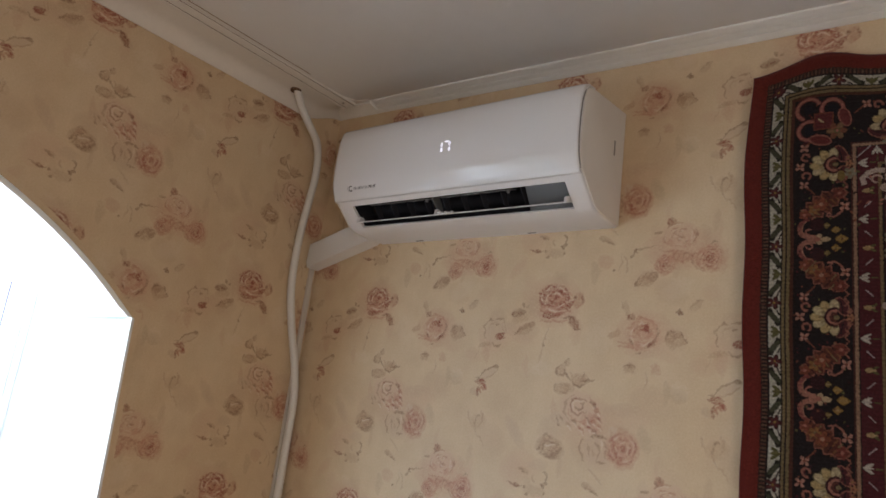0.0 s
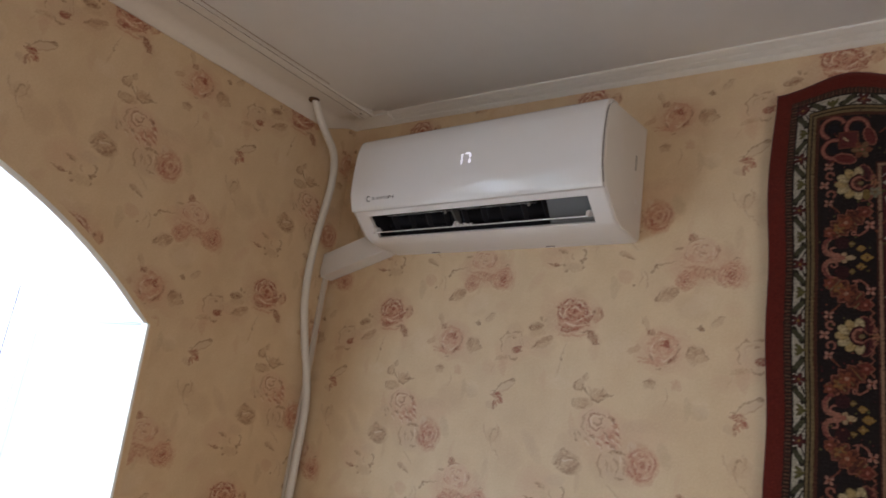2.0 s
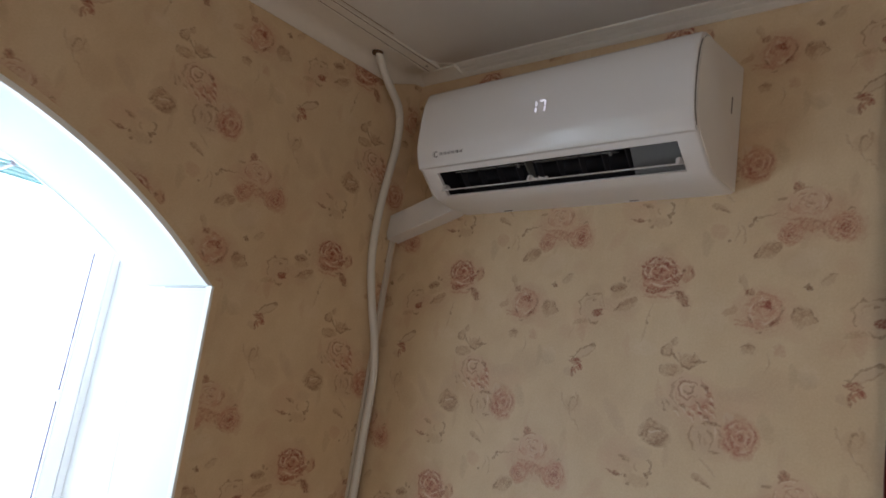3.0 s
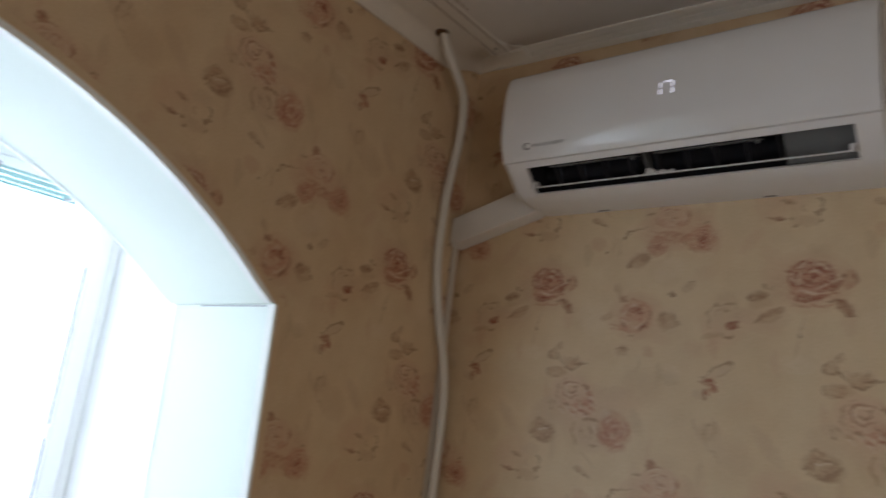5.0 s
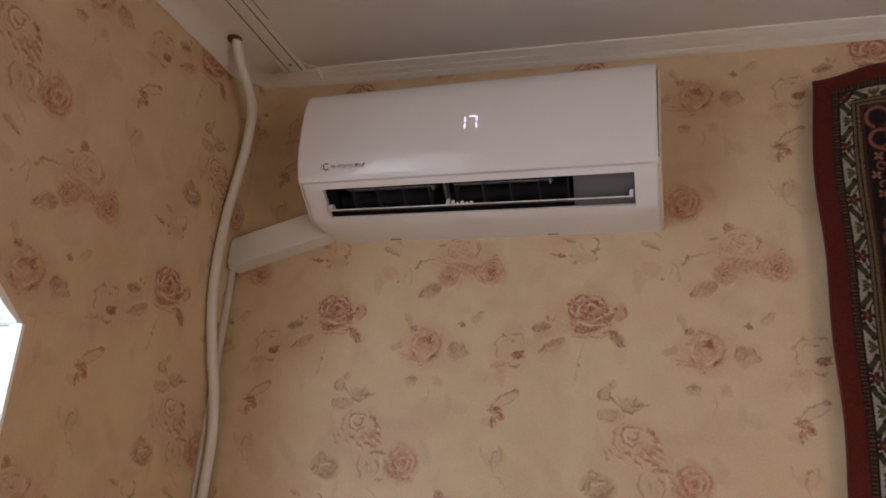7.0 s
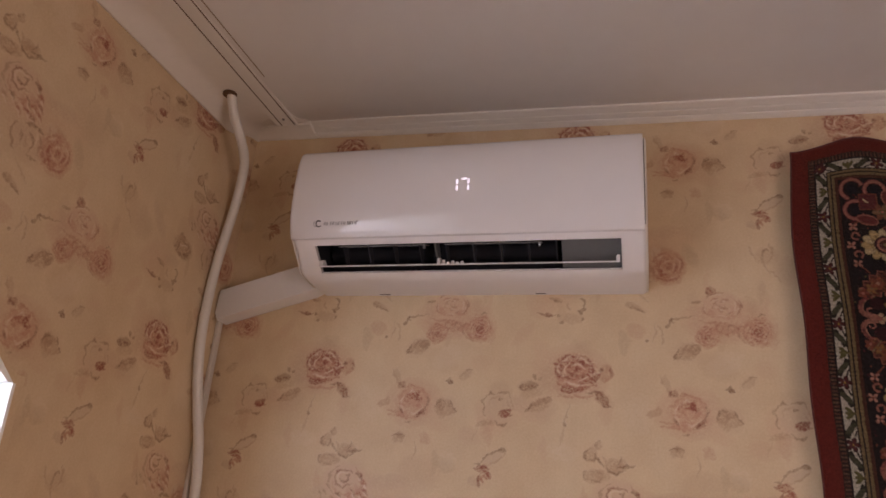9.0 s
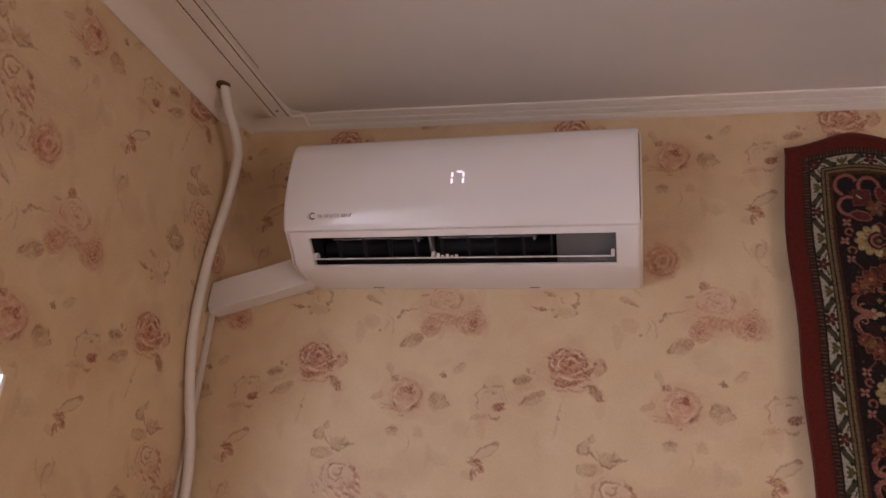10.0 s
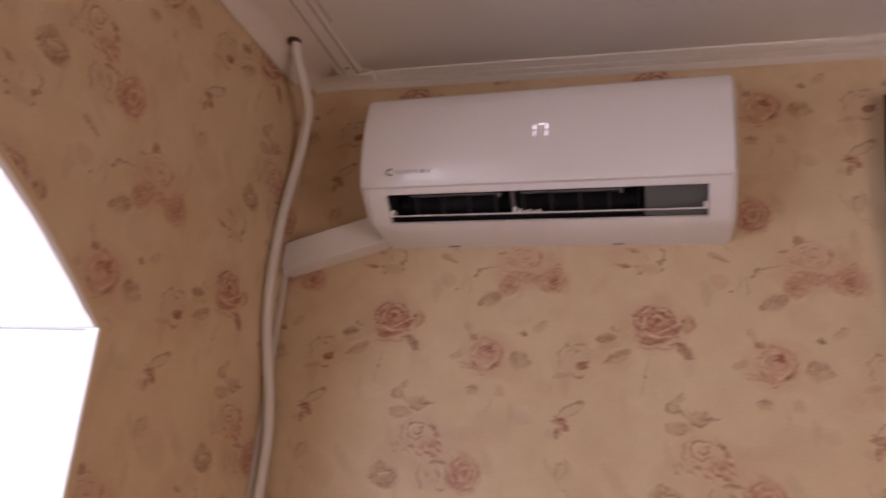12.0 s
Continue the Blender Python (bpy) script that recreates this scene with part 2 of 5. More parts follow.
wall_w = structure(part("wall_west", arched_wall(), PAPER), "cream floral papered wall with an arched opening to the balcony", "wall")
wall_w.data.materials.append(BALCONY)
for face in wall_w.data.polygons:
    if face.center.x < WEST + 0.01:
        face.material_index = 1
wall_n = structure(part("wall_north", boxed((WEST, 0.0, 0.0), (ROOM_X + 0.2, 0.2, 2.8)), PAPER), "cream wallpapered wall printed with faded pink roses", "wall")
structure(part("wall_south", boxed((WEST, ROOM_Y - 0.2, 0.0), (ROOM_X + 0.2, ROOM_Y, 2.8)), PLASTER), "plain cream wall closing the room", "wall")


def east_wall():
    bm = bmesh.new()
    x0, x1 = ROOM_X, ROOM_X + 0.2
    box(bm, (x0, ROOM_Y, 0), (x1, -3.47, 2.8))
    box(bm, (x0, -2.23, 0), (x1, 0.0, 2.8))
    box(bm, (x0, -3.47, 0), (x1, -2.23, 0.33))
    box(bm, (x0, -3.47, 2.07), (x1, -2.23, 2.8))
    return bm


structure(part("wall_east", east_wall(), PLASTER), "plain cream wall with a window opening", "wall")
structure(part("floor", boxed((WEST, ROOM_Y - 0.2, -0.1), (ROOM_X + 0.2, 0.2, 0.0)), FLOORING), "brown laminate floor", "floor")


def ceiling_z(x, y):
    """The ceiling's underside: it falls a little away from the corner."""
    return 2.645 - 0.0235 * min(x, 1.6) - 0.010 * (1 - math.exp(y / 0.2)) - 0.058 * (1 - math.exp(-(y / 0.095) ** 4)) * math.exp(-(x / 0.22) ** 2)


def ceiling_slab():
    bm = bmesh.new()
    xs = [0.1562, 0.175, 0.2, 0.25, 0.3, 0.35, 0.4, 0.5, 0.6, 0.8, 1.0, 1.3, 1.6, 2.0, 2.5, 3.0, ROOM_X]
    ys = [0.0, -0.03, -0.06, -0.1, -0.15, -0.2, -0.27, -0.35, -0.45, -0.6, -0.8, -1.2, -2.0, ROOM_Y]
    low = [[bm.verts.new((x, y, ceiling_z(x, y))) for y in ys] for x in xs]
    top = [[bm.verts.new((x, y, 2.8)) for y in (ys[0], ys[-1])] for x in (xs[0], xs[-1])]
    for a, b in zip(low, low[1:]):
        for k in range(len(ys) - 1):
            bm.faces.new((a[k], a[k + 1], b[k + 1], b[k]))
    bm.faces.new((top[0][0], top[0][1], top[1][1], top[1][0]))
    for row, t in ((low[0], top[0]), (low[-1], top[1])):
        bm.faces.new((*row, t[1], t[0]))
    for k, q in ((0, 0), (-1, 1)):
        bm.faces.new((*[r[k] for r in low], top[1][q], top[0][q]))
    return bm


ceiling = structure(part("ceiling", ceiling_slab(), CEILING, smooth=30), "smooth matt off-white ceiling", "ceiling")


def ceiling_joint():
    """The thin open joint between the ceiling and the rail."""
    bm = bmesh.new()
    ys = [-0.28 - 0.12 * k for k in range(31)]
    rows = [[bm.verts.new((x, y, ceiling_z(x, y) - d)) for x, d in ((0.1676, 0.0), (0.1676, 0.001), (0.1692, 0.001), (0.1692, 0.0))] for y in ys]
    for a, b in zip(rows, rows[1:]):
        for k in range(3):
            bm.faces.new((a[k], a[k + 1], b[k + 1], b[k]))
    return bm


part("joint", ceiling_joint(), JOINT, ceiling, "thin brown open joint")


# cornices: a stepped moulding on the north wall, a broad one with a flat soffit on the west wall
def cornice_north():
    """Three soft steps; the length follows the fall of the ceiling."""
    prof = [(0.0, 0.0), (-0.009, 0.0), (-0.0125, 0.0014), (-0.0195, 0.0042), (-0.0198, 0.0060), (-0.0158, 0.0067), (-0.0158, 0.0082), (-0.0230, 0.0087), (-0.0338, 0.0110),
            (-0.0340, 0.0125), (-0.0298, 0.0132), (-0.0298, 0.0146), (-0.0375, 0.0151), (-0.0508, 0.0174), (-0.0540, 0.0186), (-0.0540, 0.06), (0.0, 0.06)]
    bm = prism(bmesh.new(), prof, [(0.160, 0), (0.60, 0), (1.1, 0), (1.6, 0), (ROOM_X, 0)], "x")
    for v in bm.verts:
        v.co.y *= 0.87
        v.co.z += 2.6205 - 0.0235 * min(v.co.x, 1.6)
    return bm


def cornice_corner():
    """The short plain length of the moulding in the corner."""
    prof = [(0.0, 0.0), (-0.009, 0.0), (-0.014, 0.003), (-0.040, 0.0080), (-0.048, 0.0092), (-0.050, 0.011), (-0.050, 0.05), (0.0, 0.05)]
    bm = prism(bmesh.new(), prof, [(0.0, 0), (0.162, 0)], "x")
    for v in bm.verts:
        v.co.z += 2.6200 - 0.0235 * v.co.x
    return bm


def cornice_west():
    """A cove with a flat soffit, swept up into the corner."""
    prof = [(0.0, 2.573), (0.005, 2.572), (0.009, 2.5745), (0.020, 2.5835), (0.032, 2.5915), (0.043, 2.5965), (0.056, 2.5988), (0.108, 2.5992), (0.1545, 2.5994), (0.1575, 2.6010), (0.1580, 2.66), (0.0, 2.66)]
    bm = prism(bmesh.new(), prof, [(ROOM_Y, 0)] + [(y, 0) for y in (-1.0, -0.5, -0.3, -0.2, -0.16, -0.135, -0.11, -0.085, -0.06, -0.03, 0.0)], "y")
    for v in bm.verts:
        k = max(0.0, min(1.0, (v.co.y + 0.145) / 0.145))
        if v.co.z < 2.65:
            v.co.z += 0.046 * k * k * (3 - 2 * k)
    return bm


structure(part("cornice_north", cornice_north(), CORNICE, smooth=25), "white stepped ceiling moulding along the papered wall", "cornice")
structure(part("cornice_corner", cornice_corner(), CORNICE, smooth=25), "short white moulding in the room corner", "cornice")
structure(part("cornice_west", cornice_west(), CORNICE, smooth=40), "broad white ceiling moulding above the arch", "cornice")


# ceiling curtain rail with its two grooves
def curtain_rail():
    at = (0.142, -0.104, 2.600)
    rail = empty("curtain_rail", at, "white plastic two-track curtain rail fixed under the ceiling edge", "curtain rail")
    bm = bmesh.new()
    zb = 2.5975
    for a, b in ((0.1060, 0.1168), (0.1200, 0.1488), (0.1520, 0.1585)):
        box(bm, (a, -3.9, zb), (b, -0.096, 2.603), 0.0008)
    part("track", bm, RAIL, rail)
    # brown strips nearly fill the grooves; the shade is put into their colour
    bm = bmesh.new()
    for a, b in ((0.1165, 0.1207), (0.1485, 0.1529)):
        box(bm, (a, -3.9, 2.5984), (b, -0.0965, 2.6025))
    part("groove", bm, RECESS_SHADE, rail, "groove with its shade painted dark brown")
    bm = bmesh.new()
    bmesh.ops.create_cone(bm, cap_ends=True, segments=14, radius1=0.0036, radius2=0.0030, depth=0.002, matrix=Matrix.Translation((0.1355, -0.124, zb - 0.0006)))
    part("screw", bm, SCREW, rail, "dark screw head")
    return rail


curtain_rail()


# ---- arch lining ----
def loft(a, b, xa, xb, lo, hi):
    bm = bmesh.new()
    pa = [bm.verts.new((xa, y, z)) for y, z in a[lo:hi]]
    pb = [bm.verts.new((xb, y, z)) for y, z in b[lo:hi]]
    for i in range(len(pa) - 1):
        bm.faces.new((pa[i], pa[i + 1], pb[i + 1], pb[i]))
    return bm


def inset(pts, d):
    """The opening's outline drawn in by d."""
    out = []
    for y, z in pts:
        s = (y - ARCH_MID) / ARCH_HALF
        n = Vector((s if z < 1.93 else (y - ARCH_MID) / ARCH_R, 0.0 if z < 1.93 else (z - ARCH_Z) / ARCH_R))
        n.normalize()
        out.append((y - n.x * d, z - n.y * d))
    return out


def arch_lining():
    arch = structure(empty("arch_lining", (-0.2, ARCH_MID, 0.0), "white plastic lining of the arched balcony opening", "archway"),
                     "white plastic lining of the arched balcony opening", "archway")
    n = len(OUTER)
    oi, ii = inset(OUTER, 0.012), inset(INNER, 0.016)
    oj, ij = inset(OUTER, 0.002), inset(INNER, 0.001)
    part("jamb_panel", loft(oj, ij, 0.002, WEST - 0.002, 0, 2), REVEAL, arch)
    part("jamb_panel", loft(oj, ij, 0.002, WEST - 0.002, n - 2, n), REVEAL, arch)
    part("vault_panel", loft(oi, ii, 0.002, WEST - 0.002, 1, n - 1), REVEAL, arch, smooth=30)
    # narrow ledges where the vault overhangs the jambs
    for i in (1, n - 2):
        bm = bmesh.new()
        v = [bm.verts.new(c) for c in ((0.004, oi[i][0], oi[i][1]), (0.004, oj[i][0], oj[i][1]), (WEST - 0.002, ij[i][0], ij[i][1]), (WEST - 0.002, ii[i][0], ii[i][1]))]
        bm.faces.new(v)
        part("ledge", bm, REVEAL, arch)
    # edge strips: an angle profile along each edge
    for pts, x, side in ((OUTER, 0.0, 1), (INNER, WEST, -1)):
        for lo, hi in ((0, 2), (1, n - 1), (n - 2, n)):
            jamb = side == 1 and hi - lo == 2
            if side == 1:
                d0, d1 = (-0.003, 0.004) if jamb else (0.002, 0.014)
            else:
                d0, d1 = (-0.009, 0.003) if hi - lo == 2 else (0.006, 0.018)
            p0, p1 = inset(pts, d0)[lo:hi], inset(pts, d1)[lo:hi]
            back = 0.014 if side == 1 else 0.006
            bm = bmesh.new()
            rows = []
            for a, b in zip(p0, p1):
                rows.append([bm.verts.new(c) for c in ((x, *a), (x + side * 0.004, *a), (x + side * 0.0055, *b), (x - side * back, *b))])
            for r, s in zip(rows, rows[1:]):
                for k in range(3):
                    bm.faces.new((r[k], r[k + 1], s[k + 1], s[k]))
            part("edge_strip", bm, TRIM, arch, smooth=30)
    # joints where the vault meets the jambs
    for i in (1, n - 2):
        (y0, z0), (y1, z1) = inset(OUTER, 0.0035)[i], inset(INNER, 0.0025)[i]
        bm = bmesh.new()
        v = [bm.verts.new(c) for c in ((-0.02, y0, z0 - 0.0045), (-0.02, y0, z0 - 0.0020), (WEST + 0.02, y1, z1 - 0.0010), (WEST + 0.02, y1, z1 - 0.0035))]
        bm.faces.new(v)
        part("panel_joint", bm, BRACKET, arch)
    return arch


arch_lining()


# ---- the balcony beyond the arch ----
BX = -1.36
def balcony():
    structure(part("balcony_end_wall", boxed((BX - 0.1, -0.16, 0.0), (WEST, 0.0, 2.7)), BALCONY), "white clad end wall of the balcony", "wall")
    structure(part("balcony_end_parapet", boxed((BX - 0.1, -2.95, 0.0), (WEST, -2.85, 0.95)), BALCONY), "white clad parapet at the balcony end", "wall")
    end = structure(empty("window_2", (-0.9, -2.9, 0.95), "white plastic glazing at the balcony end", "window"), "white plastic glazing at the balcony end", "window")
    bm = bmesh.new()
    box(bm, (BX, -2.93, 0.95), (WEST, -2.87, 1.01), 0.004)
    box(bm, (BX, -2.93, 2.34), (WEST, -2.87, 2.40), 0.004)
    part("window_frame", bm, PVC, end)
    for x in (BX + 0.03, -0.88, WEST - 0.03):
        part("mullion", boxed((x - 0.03, -2.93, 1.01), (x + 0.03, -2.87, 2.34), 0.004), PVC, end)
    for xa, xb in ((BX + 0.06, -0.91), (-0.85, WEST - 0.06)):
        part("pane", boxed((xa, -2.903, 1.01), (xb, -2.897, 2.34)), GLASS, end).visible_shadow = False
    structure(part("balcony_floor", boxed((BX - 0.1, -2.95, -0.1), (WEST, 0.0, 0.0)), BALCONY), "pale balcony floor", "floor")
    structure(part("balcony_ceiling", boxed((BX - 0.1, -2.85, 2.40), (WEST, -0.16, 2.7)), BALCONY), "white clad balcony ceiling", "ceiling")
    structure(part("balcony_parapet", boxed((BX - 0.1, -2.85, 0.0), (BX + 0.02, -0.16, 0.95)), BALCONY), "white clad parapet below the balcony glazing", "wall")
    win = structure(empty("window_1", (BX, -1.5, 0.95), "white plastic balcony glazing", "window"), "white plastic balcony glazing", "window")
    y0, y1, z0, z1 = -2.85, -0.16, 0.95, 2.40
    bm = bmesh.new()
    box(bm, (BX - 0.03, y0, z0), (BX + 0.03, y1, z0 + 0.06), 0.004)
    box(bm, (BX - 0.03, y0, z1 - 0.035), (BX + 0.03, y1, z1), 0.004)
    part("window_frame", bm, PVC, win)
    n = 3
    w = (y1 - y0) / n
    for i in range(n + 1):
        y = y0 + i * w
        a, b = max(y0, y - 0.03), min(y1, y + 0.03)
        part("mullion", boxed((BX - 0.03, a, z0 + 0.06), (BX + 0.03, b, z1 - 0.035), 0.004), PVC, win)
    for i in range(n):
        a, b = y0 + i * w + 0.034, y0 + (i + 1) * w - 0.034
        c, d = z0 + 0.064, z1 - 0.037
        sash = part("sash", boxed((BX - 0.02, a, c), (BX + 0.04, a + 0.06, d), 0.005), PVC, win)
        part("stile", boxed((BX - 0.02, b - 0.06, c), (BX + 0.04, b, d), 0.005), PVC, sash)
        part("rail", boxed((BX - 0.02, a + 0.06, c), (BX + 0.04, b - 0.06, c + 0.06), 0.005), PVC, sash)
        part("rail", boxed((BX - 0.02, a + 0.06, d - 0.042), (BX + 0.04, b - 0.06, d), 0.005), PVC, sash)
        part("pane", boxed((BX, a + 0.058, c + 0.058), (BX + 0.006, b - 0.058, d - 0.040)), GLASS, sash).visible_shadow = False
    # the dark seal beside the end sash, broken by a hinge
    for a, b in ((1.05, 1.545), (1.585, 2.09)):
        part("seal", boxed((BX + 0.028, -0.2640, a), (BX + 0.0412, -0.2623, b)), GASKET, win, "thin dark seal")
    part("hinge", boxed((BX + 0.03, -0.272, 1.546), (BX + 0.052, -0.256, 1.584), 0.003), PVC, win)
    # clothes airer of parallel rods under the balcony ceiling
    airer = empty("clothes_airer", (-1.1, -1.4, 2.30), "wall-to-wall clothes airer with pale aqua rods under the ceiling", "clothes airer")
    for k in range(6):
        x, z = -1.262 + 0.034 * k, 2.268 + 0.003 * (k % 2)
        part("rod", tube(bmesh.new(), [(x, -2.6, z), (x, -0.37, z)], 0.0042 + 0.0012 * (k % 3 == 0), 10), RODS, airer, smooth=True)
    for y in (-0.40, -0.665, -2.6):
        part("bracket", boxed((-1.275, y - 0.007, 2.262), (-1.08, y + 0.007, 2.282), 0.004), BRACKET, airer)
        part("hanger", tube(bmesh.new(), [(-1.16, y, 2.278), (-1.16, y, 2.40)], 0.0010, 6), PVC, airer)
    part("clip", boxed((-1.09, -0.790, 2.280), (-1.07, -0.758, 2.288), 0.003), GASKET, airer, "small dark clip")


balcony()

# ---- the air conditioner ----
AX0, AX1 = 0.237, 0.918
SLOT0, SLOT1, PLATE = 0.284, 0.876, 0.768


def air_conditioner():
    ac = empty("air_conditioner", (0.58, 0.0, 2.218), "white split air conditioner on the wall with its flap open", "air conditioner")
    back = [(0.0, 2.483), (0.0, 2.217)]
    under = [(-0.050, 2.2165), (-0.085, 2.2175), (-0.108, 2.2205), (-0.121, 2.2250)]
    lip = [(-0.170, 2.266), (-0.178, 2.272)]
    upper = [(-0.192, 2.285), (-0.198, 2.31), (-0.2015, 2.345), (-0.202, 2.388), (-0.1985, 2.431), (-0.191, 2.455), (-0.177, 2.467), (-0.150, 2.471)]
    whole = back + under + lip + upper
    cave = back + under + [(-0.117, 2.230), (-0.070, 2.236), (-0.060, 2.300), (-0.100, 2.318), (-0.150, 2.285), (-0.166, 2.270)] + lip + upper
    bm = bmesh.new()
    prism(bm, whole, [(AX0, 0.010), (AX0 + 0.0015, 0.006), (AX0 + 0.006, 0.0015), (AX0 + 0.012, 0.0), (SLOT0, 0.0)])
    prism(bm, whole, [(SLOT1, 0.0), (AX1 - 0.006, 0.0), (AX1 - 0.002, 0.002), (AX1, 0.005)])
    prism(bm, cave, [(SLOT0, 0.0), (SLOT1, 0.0)])
    part("body", bm, SATIN, ac, smooth=40)
    # lining of the outlet
    bm = bmesh.new()
    prof = [(-0.116, 2.2310), (-0.072, 2.2375), (-0.062, 2.2985), (-0.100, 2.3165), (-0.149, 2.2845), (-0.165, 2.2705)]
    rows = [[bm.verts.new((x, *p)) for p in prof] for x in (SLOT0 + 0.001, PLATE)]
    for k in range(len(prof) - 1):
        bm.faces.new((rows[0][k], rows[0][k + 1], rows[1][k + 1], rows[1][k]))
    bm.faces.new(rows[0])
    part("outlet_lining", bm, CAVITY, ac, "black inside of the air outlet")
    bm = bmesh.new()
    prism(bm, [(-0.113, 2.233), (-0.107, 2.2325), (-0.140, 2.283), (-0.150, 2.283)], [(PLATE, 0), (SLOT1 - 0.001, 0)])
    part("blank_plate", bm, GREYPLATE, ac, "grey plate closing the end of the outlet")
    # fan barrel, dividers and upright vanes in the outlet
    bm = bmesh.new()
    prism(bm, [(-0.088 + 0.020 * math.cos(t), 2.278 + 0.020 * math.sin(t)) for t in [2 * math.pi * k / 18 for k in range(18)]], [(SLOT0 + 0.01, 0), (PLATE - 0.01, 0)])
    part("fan", bm, CAVITY, ac, "black fan drum", smooth=True)
    for k in range(9):
        x = SLOT0 + 0.05 + k * 0.053
        bm = bmesh.new()
        prism(bm, [(-0.100, 2.246), (-0.118, 2.244), (-0.150, 2.276), (-0.128, 2.288)], [(x - 0.001, 0), (x + 0.001, 0)])
        part("vane", bm, VANE, ac)
    bm = bmesh.new()
    prism(bm, [(-0.108, 2.245), (-0.124, 2.2405), (-0.162, 2.270), (-0.142, 2.287)], [(0.527, 0), (0.531, 0)])
    part("divider", bm, GREYPLATE, ac, "grey divider across the outlet")
    # inner louvres under the lip, seen edge on
    for a, b in ((0.326, 0.506), (0.545, 0.730)):
        bm = bmesh.new()
        prism(bm, [(-0.1505, 2.2700), (-0.1505, 2.2718), (-0.118, 2.2830), (-0.118, 2.2815)], [(a, 0), (b, 0)])
        part("louvre", bm, LOUVRE, ac, "grey inner louvre")
        bm = bmesh.new()
        prism(bm, [(-0.1500, 2.2650), (-0.1440, 2.2650), (-0.1440, 2.2730), (-0.1500, 2.2712)], [(b - 0.004, 0), (b, 0)])
        part("louvre_arm", bm, LOUVRE, ac)
    # the flap, edge on, with its pivots
    flap = part("flap", prism(bmesh.new(), [(-0.1540, 2.2265), (-0.1525, 2.2300), (-0.1280, 2.2400), (-0.1060, 2.2470), (-0.1055, 2.2440), (-0.1280, 2.2365)],
                              [(SLOT0 + 0.006, 0), (SLOT1 - 0.003, 0)]), WHITE, ac, "thin white flap swung open", smooth=40)
    for x in (SLOT0 + 0.010, 0.536, SLOT1 - 0.006):
        bm = bmesh.new()
        prism(bm, [(-0.152, 2.229), (-0.148, 2.2435), (-0.142, 2.2465), (-0.134, 2.2445), (-0.128, 2.238)], [(x - 0.003, 0.001), (x - 0.001, 0), (x + 0.003, 0.001)])
        part("pivot", bm, WHITE, flap)
    bm = bmesh.new()
    for k, h in enumerate((0.0075, 0.0035, 0.0055, 0.003, 0.0045)):
        box(bm, (0.543 + k * 0.009, -0.150, 2.230), (0.549 + k * 0.009, -0.143, 2.232 + h), 0.0015)
    part("linkage", bm, WHITE, flap, "small white toothed linkage")
    for x in (SLOT0 + 0.004, SLOT1 - 0.010):
        part("stop", boxed((x, -0.150, 2.2320), (x + 0.004, -0.143, 2.242), 0.0015), WHITE, flap)
    # glossy front panel, standing a little proud
    face = [(-0.1795, 2.2745), (-0.1875, 2.2752), (-0.1897, 2.2775), (-0.1940, 2.2870), (-0.1984, 2.2980), (-0.2024, 2.3100), (-0.2046, 2.3190), (-0.2060, 2.3300), (-0.2072, 2.348), (-0.2078, 2.388), (-0.2045, 2.432),
            (-0.1975, 2.4565), (-0.191, 2.4645), (-0.179, 2.4705), (-0.150, 2.4740), (-0.150, 2.4715), (-0.177, 2.4675), (-0.191, 2.4565), (-0.1985, 2.431),
            (-0.2018, 2.388), (-0.2012, 2.345), (-0.1978, 2.310), (-0.192, 2.287)]
    bm = bmesh.new()
    rings = []
    for x, s in ((AX0 - 0.001, 0.006), (AX0, 0.003), (AX0 + 0.003, 0.0008), (AX0 + 0.008, 0), (AX1 - 0.010, 0), (AX1 - 0.004, 0.0006), (AX1 - 0.0014, 0.002)):
        rings.append([bm.verts.new((x, y + s * 0.8, z - (s * 0.3 if z > 2.36 else -s * 0.3))) for y, z in face])
    n = len(face)
    for a, b in zip(rings, rings[1:]):
        for i in range(n):
            bm.faces.new((a[i], a[(i + 1) % n], b[(i + 1) % n], b[i]))
    bm.faces.new(rings[0])
    bm.faces.new(rings[-1])
    panel = part("front_panel", bm, WHITE, ac, "glossy white front panel", smooth=35)
    # ivory end cap and the dark joint beside the panel
    for x, w in ((AX1, 0.004), (AX0 - 0.002, 0.002)):
        bm = bmesh.new()
        prism(bm, whole, [(x, 0.004), (x + w * 0.6, 0.0045), (x + w, 0.008)])
        part("end_cap", bm, IVORY, ac, "ivory end cap", smooth=30)
    bm = bmesh.new()
    edge = [(-0.186, 2.283), (-0.1975, 2.310), (-0.2018, 2.345), (-0.2022, 2.385), (-0.1985, 2.425), (-0.190, 2.449), (-0.176, 2.461)]
    rows = [[bm.verts.new((AX1 - 0.0022, y - 0.002, z + 0.001)), bm.verts.new((AX1 + 0.0008, y - 0.001, z + 0.001))] for y, z in edge]
    for r, s in zip(rows, rows[1:]):
        bm.faces.new((r[0], r[1], s[1], s[0]))
    part("panel_joint", bm, SEAM, ac, "dark joint beside the panel", smooth=True)
    part("finger_slot", boxed((AX1 + 0.0035, -0.054, 2.362), (AX1 + 0.0050, -0.0485, 2.396), 0.001), SLOTGREY, ac, "dark finger slot")
    part("catch", boxed((AX1 + 0.0035, -0.042, 2.292), (AX1 + 0.0047, -0.034, 2.302), 0.0008), TRUNK, ac)
    for x, w in ((0.371, 0.024), (0.703, 0.021)):
        part("service_slit", boxed((x, -0.0115, 2.2155), (x + w, -0.0080, 2.2172), 0.0006), SEAM, ac, "dark slit in the underside")
